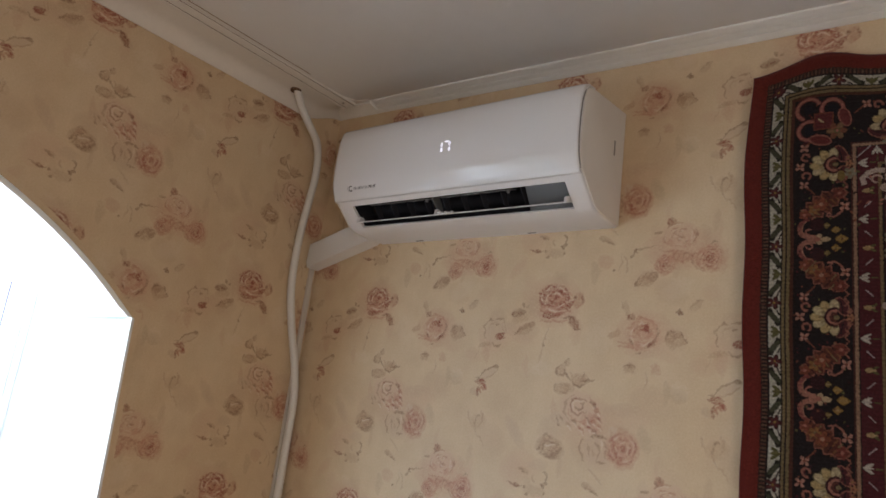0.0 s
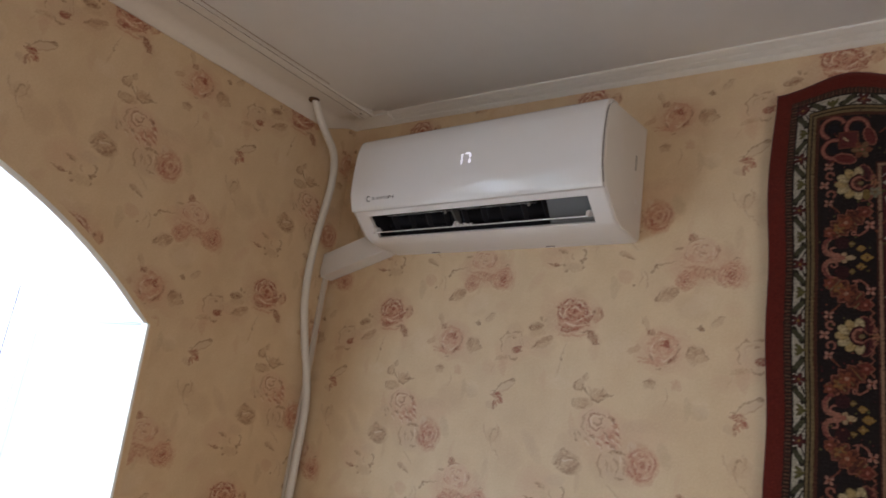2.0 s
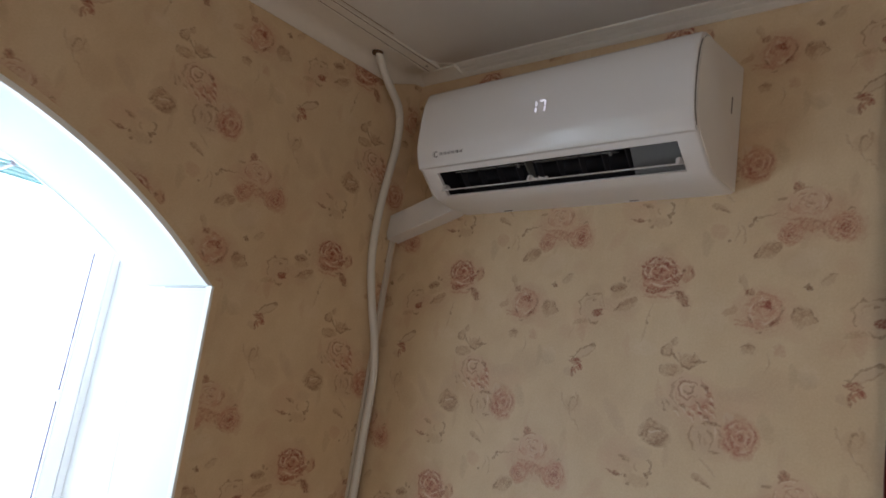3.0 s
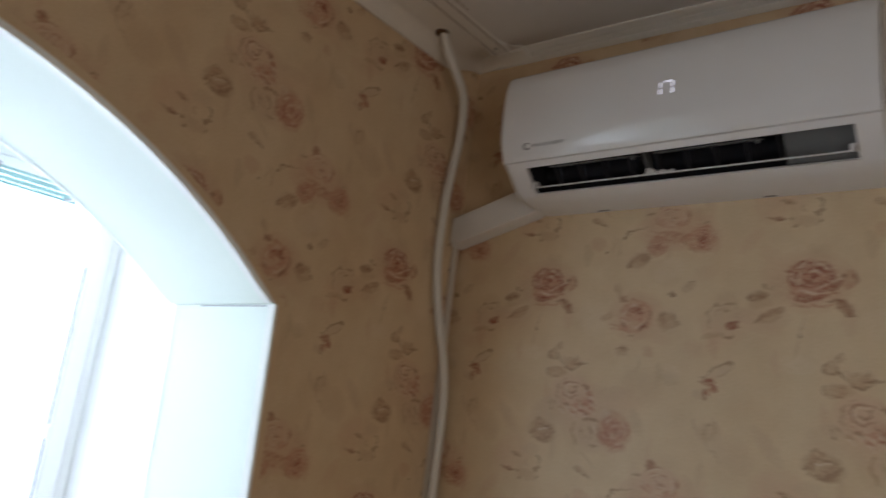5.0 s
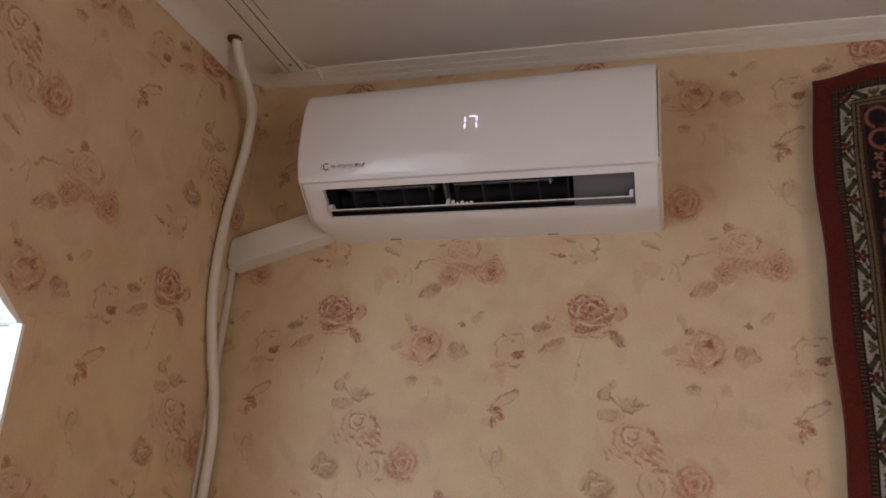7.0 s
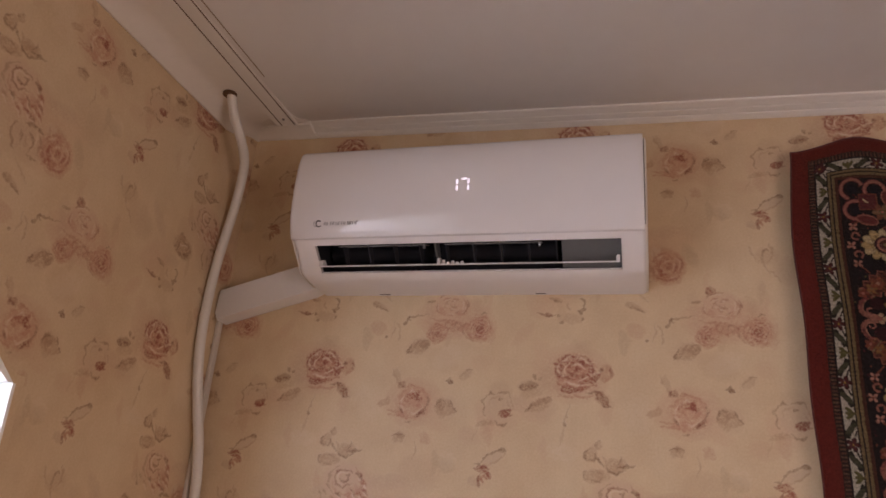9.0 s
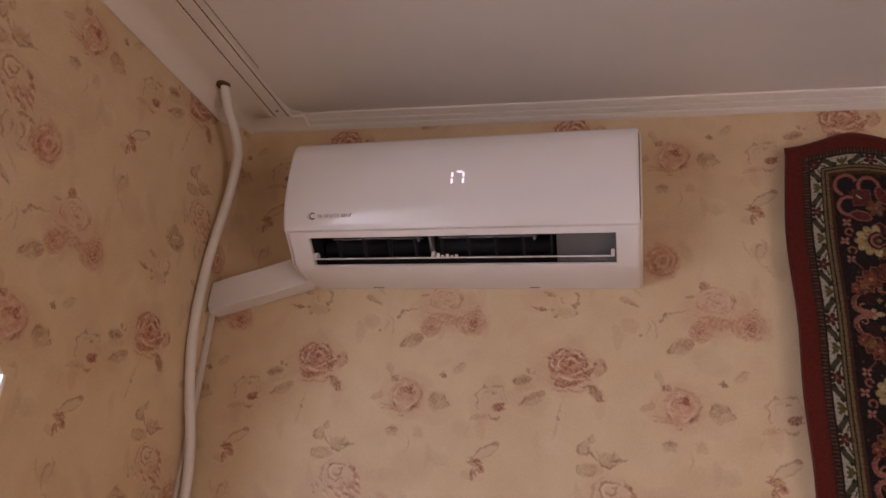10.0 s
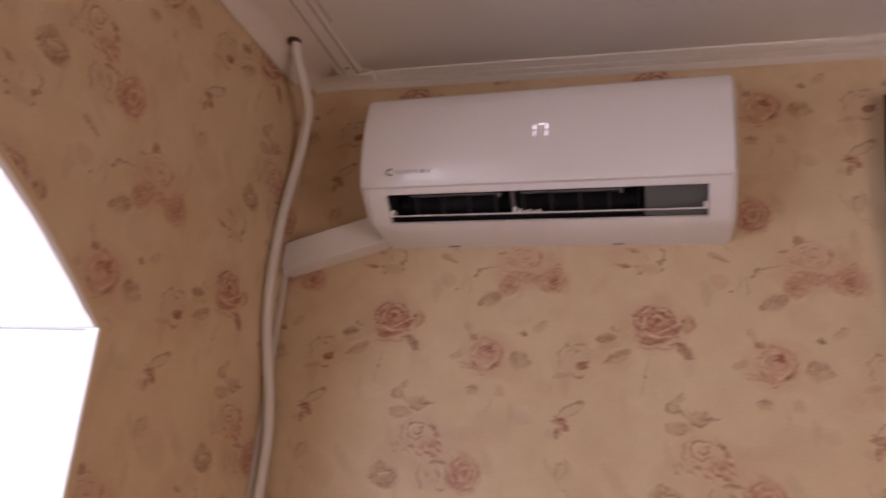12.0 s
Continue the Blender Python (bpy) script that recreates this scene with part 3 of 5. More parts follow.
    # the lit display: two figures of bars
    def seg(x0, z0, x1, z1):
        part("display_bar", boxed((x0, -0.2087, z0), (x1, -0.2078, z1), 0.0006), LED, panel, "lit white display bar")
    zt, zm, zb = 2.3810, 2.3678, 2.3546
    w = 0.0024
    for x in (0.5758, 0.5978):
        seg(x, zm + 0.002, x + w, zt - 0.002)
        seg(x, zb + 0.002, x + w, zm - 0.002)
    seg(0.5856, zt - 0.0019, 0.5964, zt + 0.0003)
    # maker's mark as plain shapes
    def mark(name, bm, mat):
        return part(name, bm, mat, panel)
    for cx, r, mat, a0, a1 in ((0.3000, 0.0068, INK, 40, 320), (0.2945, 0.0060, INKGREY, 110, 300)):
        bm = bmesh.new()
        m = 16
        rows = []
        for k in range(m + 1):
            t = radians(a0 + (a1 - a0) * k / m)
            rows.append([bm.verts.new((cx + q * math.cos(t), -0.2032, 2.3005 + q * math.sin(t))) for q in (r, r * 0.66)])
        for p, q in zip(rows, rows[1:]):
            bm.faces.new((p[0], p[1], q[1], q[0]))
        for v in bm.verts:
            v.co.y = -0.1998 - (v.co.z - 2.3005) * 0.34
        mark("mark_ring", bm, mat)
    x = 0.3115
    for k, wd in enumerate((5, 5, 5, 4, 4, 5, 5, 5, 4, 3, 6, 5)):
        wd = wd * 0.00105
        bm = bmesh.new()
        box(bm, (x, -0.2036, 2.2972), (x + 0.0007, -0.2012, 2.3030))
        if k % 3 != 1:
            box(bm, (x + 0.0007, -0.2036, 2.3023), (x + wd - 0.0008, -0.2012, 2.3030))
        if k % 2 == 0:
            box(bm, (x + wd - 0.0012, -0.2036, 2.2972), (x + wd - 0.0005, -0.2012, 2.3014))
        for v in bm.verts:
            v.co.y += 0.0030 - (v.co.z - 2.3000) * 0.34
        mark("mark_bar", bm, INKDARK if k > 7 else INKGREY)
        x += wd + 0.0012
    return ac


air_conditioner()


# ---- hose, trunking ----
def hose():
    h = empty("drain_hose", (0.02, -0.05, 1.5), "white plastic hose running down the corner from the ceiling", "hose")
    pts = [(0.066, -0.236, 2.625), (0.066, -0.231, 2.598), (0.066, -0.208, 2.560), (0.073, -0.178, 2.520), (0.064, -0.135, 2.490), (0.046, -0.104, 2.455), (0.031, -0.088, 2.395),
           (0.022, -0.089, 2.320), (0.0165, -0.092, 2.250), (0.0145, -0.094, 2.155), (0.0155, -0.090, 2.080), (0.0165, -0.078, 2.020), (0.0215, -0.062, 1.950), (0.0260, -0.048, 1.900),
           (0.0280, -0.036, 1.850), (0.0275, -0.026, 1.800), (0.0255, -0.021, 1.740), (0.0250, -0.021, 1.60), (0.0250, -0.021, 0.9), (0.0250, -0.021, 0.0)]
    part("tube", tube(bmesh.new(), spline(pts, 10), 0.0105, 16), HOSE, h, smooth=True)
    # the moulding is not cut: a dark disc stands for the hole's shade
    bm = bmesh.new()
    bmesh.ops.create_cone(bm, cap_ends=True, segments=24, radius1=0.0150, radius2=0.0150, depth=0.006, matrix=Matrix.Translation((0.064, -0.236, 2.5970)))
    part("hole", bm, RECESS_SHADE, h, "dark disc painted as the shade of the hole in the moulding")
    return h


hose()


def trunking():
    """A tapered box channel from the unit down to the corner, and a slim upright channel below it."""
    t = empty("pipe_trunking", (0.1, -0.02, 2.18), "white plastic pipe trunking slanting from the unit to the corner", "trunking")
    bm = bmesh.new()
    out = [(0.006, 2.2175), (0.262, 2.2930), (0.262, 2.2330), (0.225, 2.2135), (0.010, 2.1500), (0.003, 2.1650)]
    prism(bm, out, [(-0.001, 0.0), (-0.040, 0.0), (-0.0435, 0.0015), (-0.045, 0.005)], "y")
    part("channel", bm, TRUNK, t, smooth=30)
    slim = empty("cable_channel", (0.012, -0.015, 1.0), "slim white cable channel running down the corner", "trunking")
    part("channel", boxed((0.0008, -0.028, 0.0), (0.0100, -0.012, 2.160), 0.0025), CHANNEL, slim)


trunking()

# ---- woven sheets: coloured shapes laid on a surface ----
def lerp(a, b, t):
    return tuple(p + (q - p) * t for p, q in zip(a, b))


class Sheet:
    """Collects flat coloured shapes in (u, v), each a layer above the last."""

    def __init__(self):
        self.uv, self.col, self.amt, self.lay, self.faces = [], [], [], [], []
        self.layer = 0

    def vert(self, u, v, col, amt):
        self.uv.append((u, v))
        self.col.append(col)
        self.amt.append(amt)
        self.lay.append(self.layer)
        return len(self.uv) - 1

    def poly(self, pts, col):
        self.layer += 1
        self.faces.append(tuple(self.vert(u, v, col, 1.0) for u, v in pts))

    def disc(self, cx, cy, rx, ry, col, rot=0.0, n=10):
        c, s = math.cos(rot), math.sin(rot)
        self.poly([(cx + rx * math.cos(t) * c - ry * math.sin(t) * s, cy + rx * math.cos(t) * s + ry * math.sin(t) * c) for t in [2 * math.pi * k / n for k in range(n)]], col)

    def band(self, pts, width, col):
        self.layer += 1
        n, rows = len(pts), []
        for i, (u, v) in enumerate(pts):
            a, b = pts[max(i - 1, 0)], pts[min(i + 1, n - 1)]
            du, dv = b[0] - a[0], b[1] - a[1]
            d = math.hypot(du, dv) or 1
            rows.append([self.vert(u - dv / d * s, v + du / d * s, col, 1.0) for s in (-width / 2, width / 2)])
        for r, q in zip(rows, rows[1:]):
            self.faces.append((r[0], r[1], q[1], q[0]))


def sheet_object(name, co, col, amt, faces, material, parent, label):
    me = bpy.data.meshes.new(name)
    me.from_pydata([tuple(c) for c in co], [], [tuple(f) for f in faces])
    a = me.attributes.new("print_color", "FLOAT_COLOR", "POINT")
    a.data.foreach_set("color", np.concatenate([np.asarray(col, np.float32), np.ones((len(col), 1), np.float32)], 1).ravel())
    b = me.attributes.new("print_amount", "FLOAT", "POINT")
    b.data.foreach_set("value", np.asarray(amt, np.float32))
    me.materials.append(material)
    ob = new(name, me)
    if parent:
        ob.parent = parent
        ob.matrix_parent_inverse = parent.matrix_world.inverted()
    if label:
        ob["label"] = label
    return ob


# ---- wallpaper print: one repeat, painted in soft strokes on a fine grid of points ----
REP_U, REP_V, TILE_V = 0.524, 0.510, 1.700
RED, ROSE, PINK, BLUSH = (0.255, 0.062, 0.031), (0.36, 0.127, 0.070), (0.45, 0.208, 0.132), (0.54, 0.325, 0.215)
LEAF, GREY, SLATE, BROWN = (0.35, 0.230, 0.132), (0.435, 0.277, 0.166), (0.245, 0.134, 0.069), (0.220, 0.094, 0.048)
LIGHT, DUSK = (0.70, 0.57, 0.42), (0.43, 0.275, 0.185)
rnd = random.Random(11)


class Paint:
    """A sheet that repeats in both directions and takes soft coloured strokes, one over another."""

    def __init__(self, nu, nv):
        self.nu, self.nv, self.du, self.dv = nu, nv, REP_U / nu, REP_V / nv
        self.col, self.amt = np.zeros((nu, nv, 3)) + 0.4, np.zeros((nu, nv))
        gen = np.random.default_rng(3)
        a, b = np.meshgrid(np.arange(nu) / nu, np.arange(nv) / nv, indexing="ij")

        def waves(lo, hi, n):
            f = np.zeros((nu, nv))
            for _ in range(n):
                p, q = gen.integers(-hi, hi, 2)
                if abs(p) + abs(q) < lo:
                    p += lo
                f += np.sin(2 * np.pi * (p * a + q * b) + gen.uniform(0, 6.28))
            return f / math.sqrt(n / 2)

        self.wu, self.wv = 0.0011 * waves(6, 30, 26) + 0.0005 * waves(40, 80, 26), 0.0011 * waves(6, 30, 26) + 0.0005 * waves(40, 80, 26)
        self.dry = np.clip(0.86 + 0.17 * waves(20, 70, 34) + 0.13 * waves(70, 130, 34), 0.15, 1.15)

    def window(self, x0, x1, y0, y1):
        i = np.arange(math.floor(x0 / self.du), math.ceil(x1 / self.du) + 1)
        j = np.arange(math.floor((y0 - TILE_V) / self.dv), math.ceil((y1 - TILE_V) / self.dv) + 1)
        at = np.ix_(i % self.nu, j % self.nv)
        u, v = np.meshgrid(i * self.du, j * self.dv + TILE_V, indexing="ij")
        return at, u + self.wu[at], v + self.wv[at]

    def lay(self, at, color, alpha):
        a = np.clip(alpha * self.dry[at], 0, 1)
        old = self.amt[at]
        total = a + old * (1 - a)
        w = (a / np.maximum(total, 1e-6))[..., None]
        self.col[at] = self.col[at] * (1 - w) + np.array(color) * w
        self.amt[at] = total

    def blot(self, x, y, rx, ry, rot, color, amount, edge=1.6):
        r = max(rx, ry) + 0.004
        at, u, v = self.window(x - r, x + r, y - r, y + r)
        c, s = math.cos(rot), math.sin(rot)
        p, q = ((u - x) * c + (v - y) * s) / rx, (-(u - x) * s + (v - y) * c) / ry
        self.lay(at, color, amount * np.clip((1 - p * p - q * q) * edge, 0, 1))

    def lens(self, x0, y0, x1, y1, fat, color, amount):
        """A filled leaf shape, blunt at its foot and pointed at its tip."""
        r = fat + 0.004
        at, u, v = self.window(min(x0, x1) - r, max(x0, x1) + r, min(y0, y1) - r, max(y0, y1) + r)
        dx, dy = x1 - x0, y1 - y0
        d = math.hypot(dx, dy)
        t = ((u - x0) * dx + (v - y0) * dy) / (d * d)
        n = np.abs(-(u - x0) * dy + (v - y0) * dx) / d
        w = fat * np.sin(np.pi * np.clip(t, 0, 1) ** 0.8) ** 0.9 + 1e-6
        self.lay(at, color, amount * np.clip((1 - n / w) * 2.6, 0, 1))

    def stroke(self, pts, width, color, amount):
        """A brush stroke, fat in the middle and fading at its sides and ends."""
        width = max(width, 0.0016)
        xs, ys = [p[0] for p in pts], [p[1] for p in pts]
        r = width + 0.004
        at, u, v = self.window(min(xs) - r, max(xs) + r, min(ys) - r, max(ys) + r)
        best = np.zeros(u.shape)
        n = len(pts) - 1
        for k in range(n):
            (ax, ay), (bx, by) = pts[k], pts[k + 1]
            dx, dy = bx - ax, by - ay
            f = np.clip(((u - ax) * dx + (v - ay) * dy) / max(dx * dx + dy * dy, 1e-12), 0, 1)
            t = (k + f) / n
            w = width * (0.35 + 0.65 * np.sin(np.pi * np.clip(t * 0.94 + 0.03, 0, 1)))
            d = np.hypot(u - ax - f * dx, v - ay - f * dy) / w
            best = np.maximum(best, np.clip((1 - d) / 0.6, 0, 1) * np.sin(np.pi * (0.14 + 0.72 * t)) ** 0.6)
        self.lay(at, color, amount * best)


class Motif:
    """Draws on the sheet round a centre, in millimetres, turned and scaled as one."""

    def __init__(self, sheet, u, v, size=1.0, turn=0.0):
        self.s, self.u, self.v, self.k, self.t = sheet, u, v, size / 1000, radians(turn)

    def at(self, x, y):
        c, s = math.cos(self.t), math.sin(self.t)
        return self.u + self.k * (x * c - y * s), self.v + self.k * (x * s + y * c)

    def blot(self, x, y, rx, ry, color, amount, rot=0.0, edge=1.6):
        self.s.blot(*self.at(x, y), 1.14 * rx * self.k, 1.14 * ry * self.k, radians(rot) + self.t, color, amount, edge)

    def line(self, pts, width, color, amount):
        out = []
        for p, q in zip(pts, pts[1:]):
            out += [lerp(p, q, f) for f in (0.0, 0.5)]
        self.s.stroke([self.at(*p) for p in out + [pts[-1]]], 1.42 * width * self.k, color, amount)

    def arc(self, x, y, r, a0, a1, width, color, amount, squash=0.85):
        n = max(3, int(abs(a1 - a0) / 18))
        self.s.stroke([self.at(x + r * math.cos(radians(a0 + (a1 - a0) * i / n)), y + r * squash * math.sin(radians(a0 + (a1 - a0) * i / n))) for i in range(n + 1)], 1.38 * width * self.k, color, amount)

    def leaf(self, x0, y0, x1, y1, fat, color, amount, rim=SLATE, side=1):
        """A filled, faded leaf with a darker rim along one side and a dark tip."""
        fat = 1.3 * fat
        dx, dy = x1 - x0, y1 - y0
        d = math.hypot(dx, dy)
        nx, ny = -dy / d, dx / d
        a, b = self.at(x0, y0), self.at(x1, y1)
        self.s.blot((a[0] + b[0]) / 2, (a[1] + b[1]) / 2, d * 0.62 * self.k, fat * 1.5 * self.k, math.atan2(b[1] - a[1], b[0] - a[0]), lerp(color, LIGHT, 0.3), 0.35 * amount, 1.0)
        self.s.lens(*a, *b, fat * 1.25 * self.k, color, 0.72 * amount)
        c, e = self.at(x0 + dx * 0.10 + nx * side * fat * 0.35, y0 + dy * 0.10 + ny * side * fat * 0.35), self.at(x0 + dx * 0.82 + nx * side * fat * 0.45, y0 + dy * 0.82 + ny * side * fat * 0.45)
        self.s.lens(*c, *e, fat * 0.50 * self.k, lerp(color, rim, 0.5), 0.6 * amount)
        for t0, t1, p in ((0.0, 0.34, 0.5), (0.62, 1.04, 0.95)):
            pts = [(x0 + dx * t + nx * side * fat * math.sin(math.pi * min(t, 1)), y0 + dy * t + ny * side * fat * math.sin(math.pi * min(t, 1))) for t in (t0, (t0 + t1) / 2, t1)]
            self.line(pts, 2.8, rim, p * amount)


def paper_tile():
    s = Paint(372, 362)
    rnd.seed(23)
    # cloudy washes, warm and grey, and faint upright smears
    for k in range(34):
        s.blot(rnd.uniform(0, REP_U), rnd.uniform(TILE_V, TILE_V + REP_V), rnd.uniform(0.014, 0.050), rnd.uniform(0.012, 0.040), rnd.uniform(0, 3),
               rnd.choice((BLUSH, GREY, LEAF, DUSK, LIGHT)), rnd.uniform(0.08, 0.20), 1.0)
    for k in range(16):
        u, v = rnd.uniform(0, REP_U), rnd.uniform(TILE_V, TILE_V + REP_V)
        s.stroke([(u, v), (u + rnd.uniform(-0.006, 0.006), v + 0.022), (u + rnd.uniform(-0.006, 0.006), v + 0.045)], rnd.uniform(0.006, 0.015), rnd.choice((GREY, LEAF, BLUSH, PINK)), rnd.uniform(0.06, 0.15))
    full_rose(s)
    open_rose(s)
    pale_bud(s)
    red_sprig(s)
    three_roses(s)
    grey_sprig(s)
    trailing_roses(s)
    slate_bud(s)
    loose_marks(s)
    s.amt = np.clip(s.amt, 0, 1) ** 0.55
    return s


def full_rose(s):
    """The full red rose: a ball of short red folds, a heavy lower petal, a bud and dark leaves."""
    m = Motif(s, 0.2590, 2.0655, 0.51)
    m.blot(-8, -6, 128, 104, lerp(BLUSH, GREY, 0.3), 0.26)
    # leaves and stalk
    m.blot(-165, -82, 44, 20, GREY, 0.34, 10)
    m.leaf(-138, -52, -212, -64, 13, lerp(LEAF, BROWN, 0.25), 0.85, BROWN, 1)
    m.line([(-206, -62), (-180, -58), (-150, -58)], 6.5, BROWN, 0.70)
    m.blot(-153, -20, 8, 11, SLATE, 0.65, 30)
    m.blot(-130, -30, 8, 4, SLATE, 0.5)
    m.leaf(-88, -106, -182, -154, 17, GREY, 0.85, SLATE, -1)
    m.line([(-182, -154), (-168, -138), (-150, -128)], 5.0, SLATE, 0.65)
    m.line([(-150, -128), (-118, -126), (-92, -112)], 4.0, SLATE, 0.35)
    m.line([(-20, -122), (-28, -160), (-38, -198)], 3.6, GREY, 0.55)
    m.blot(-37, -196, 6, 7, SLATE, 0.55)
    m.line([(-38, -200), (-48, -240), (-52, -270)], 6.0, GREY, 0.22)
    m.leaf(72, -70, 130, -126, 14, lerp(ROSE, LEAF, 0.45), 1.0, BROWN, -1)
    m.line([(82, -72), (106, -92), (128, -124)], 5.0, BROWN, 0.75)
    m.blot(80, -74, 11, 9, BROWN, 0.6)
    # bud
    m.blot(112, -4, 27, 32, lerp(PINK, GREY, 0.45), 0.60, -15)
    m.blot(94, 8, 9, 9, BROWN, 0.75)
    m.line([(126, 16), (132, 4), (128, -14)], 6.5, lerp(BROWN, ROSE, 0.4), 0.75)
    m.line([(104, -34), (120, -28), (134, -14)], 5.0, PINK, 0.6)
    # head
    m.blot(-4, 6, 76, 60, lerp(PINK, LIGHT, 0.1), 0.85, 8, 2.6)
    m.blot(0, 8, 56, 46, lerp(ROSE, PINK, 0.55), 0.55)
    for k in range(17):
        a = 215 - 15.0 * k
        r0, r1 = rnd.uniform(0.46, 0.66), rnd.uniform(0.96, 1.10)
        p = [(74 * r * math.cos(radians(a + d)) - 4, 58 * r * math.sin(radians(a + d)) + 8) for r, d in ((r0, 14), ((r0 + r1) / 2, 4), (r1, -12))]
        m.line(p, rnd.uniform(4.4, 7.0), lerp(RED, ROSE, rnd.random() * 0.5), rnd.uniform(0.75, 1.0))
        m.line([(x + 7, y + 3) for x, y in p], 3.2, LIGHT, rnd.uniform(0.35, 0.75))
    for a0, a1, q, w in ((150, 215, 72, 6.0), (95, 135, 70, 5.0), (30, 75, 72, 5.6), (345, 385, 70, 5.5), (125, 190, 48, 5.6), (20, 85, 47, 6.0), (215, 265, 46, 6.0), (290, 350, 45, 6.0), (60, 160, 27, 6.0), (200, 310, 25, 6.0)):
        m.arc(-4, 8, q, a0, a1, w, lerp(RED, BROWN, rnd.random() * 0.3), 0.95, 0.80)
    for a0, a1, q in ((155, 205, 60), (30, 75, 60), (100, 145, 59), (10, 85, 36), (130, 210, 37), (285, 335, 56)):
        m.arc(-4, 8, q, a0, a1, 4.0, LIGHT, 0.80, 0.80)
    m.blot(4, 10, 15, 12, RED, 0.90, 30, 2.4)
    m.line([(-8, 24), (6, 28), (18, 20)], 3.4, LIGHT, 0.7)
    # lower petals
    m.blot(0, -56, 84, 26, lerp(PINK, LIGHT, 0.25), 0.55, 4, 1.6)
    m.line([(-74, -26), (-58, -52), (-24, -64)], 5.0, ROSE, 0.75)
    m.line([(-40, -46), (-6, -64), (30, -64), (74, -46)], 8.5, lerp(ROSE, RED, 0.3), 0.95)
    m.line([(-44, -36), (-10, -48), (26, -48), (58, -32)], 4.4, LIGHT, 0.80)
    m.blot(-22, -68, 30, 11, RED, 1.0, -6, 3.0)
    m.blot(72, -24, 27, 12, RED, 0.95, 42, 2.6)
    m.blot(40, -36, 28, 9, lerp(ROSE, RED, 0.5), 0.85, 18)
    m.line([(62, -18), (80, -6), (92, 4)], 4.0, LIGHT, 0.5)
    m.line([(-66, -94), (-20, -90), (34, -94), (66, -86)], 5.0, PINK, 0.60)
    m.line([(-70, -80), (-40, -88), (-10, -100)], 4.0, GREY, 0.45)
    m.line([(40, -80), (60, -76), (80, -70)], 4.4, BROWN, 0.65)


def open_rose(s):
    """The open pink rose with a red heart and one dark rim, and its grey leaves."""
    m = Motif(s, 0.4640, 1.9960, 0.515)
    m.blot(0, 0, 108, 88, lerp(BLUSH, GREY, 0.2), 0.30)
    m.leaf(86, -8, 168, -26, 28, GREY, 0.80, SLATE, 1)
    m.arc(122, -14, 33, 70, 190, 4.2, SLATE, 0.55)
    m.blot(112, -16, 22, 16, lerp(SLATE, GREY, 0.5), 0.4, 20)
    m.blot(-118, -4, 28, 15, lerp(GREY, PINK, 0.3), 0.50, 20)
    m.line([(-96, 128), (-86, 102), (-70, 74)], 3.8, GREY, 0.55)
    m.blot(-74, 100, 14, 30, GREY, 0.28, 15)
    # ground and petals
    m.blot(0, 0, 68, 64, lerp(BLUSH, PINK, 0.4), 0.62, 0, 2.0)
    m.blot(-34, -44, 46, 14, lerp(PINK, BLUSH, 0.4), 0.55, 14)
    m.arc(0, 0, 62, 100, 180, 4.2, lerp(PINK, GREY, 0.4), 0.60, 0.96)
    m.arc(0, 0, 62, 30, 92, 4.0, PINK, 0.65, 0.96)
    m.arc(-2, -4, 46, 110, 230, 4.6, LIGHT, 0.60, 0.9)
    m.arc(2, -2, 44, 250, 330, 5.0, LIGHT, 0.55, 0.9)
    m.blot(-54, 66, 17, 13, lerp(BROWN, PINK, 0.35), 0.70, 30)
    m.line([(-64, 72), (-54, 60), (-42, 58)], 5.0, BROWN, 0.6)
    m.line([(-34, 60), (-14, 66), (8, 62)], 4.6, ROSE, 0.55)
    m.blot(-2, 28, 28, 18, lerp(ROSE, RED, 0.4), 0.80, 12, 2.0)
    m.blot(12, 24, 14, 11, RED, 0.85, -30, 2.2)
    m.line([(22, 30), (26, 14), (18, 2)], 6.0, RED, 0.75)
    m.line([(-24, 34), (-8, 44), (10, 42)], 4.0, LIGHT, 0.65)
    m.arc(0, 16, 34, 150, 250, 4.6, ROSE, 0.7, 0.8)
    m.arc(4, 10, 30, 280, 360, 4.2, PINK, 0.75, 0.85)
    m.arc(-2, 2, 60, 283, 330, 7.5, lerp(BROWN, RED, 0.35), 0.95, 0.92)
    m.arc(0, 2, 60, 330, 384, 4.6, BROWN, 0.70, 0.92)
    m.line([(-54, -18), (-46, -34), (-34, -36)], 5.0, lerp(BROWN, SLATE, 0.3), 0.80)
    m.line([(-62, -8), (-50, -6), (-36, -20)], 4.0, PINK, 0.6)
    m.line([(-104, -34), (-70, -40), (-44, -38)], 4.4, lerp(PINK, GREY, 0.3), 0.60)
    m.line([(-98, -52), (-50, -54), (-4, -60)], 4.0, PINK, 0.60)
    m.line([(-26, -74), (-14, -78), (-4, -74)], 4.2, BROWN, 0.65)
    # leaf below, with its stalk
    m.leaf(-20, -140, -74, -130, 15, GREY, 0.70, SLATE, -1)
    m.arc(-48, -134, 26, 20, 150, 3.4, SLATE, 0.5, 0.5)
    m.line([(18, -150), (24, -184), (18, -214)], 4.0, GREY, 0.45)
    m.blot(56, -136, 20, 22, PINK, 0.22)


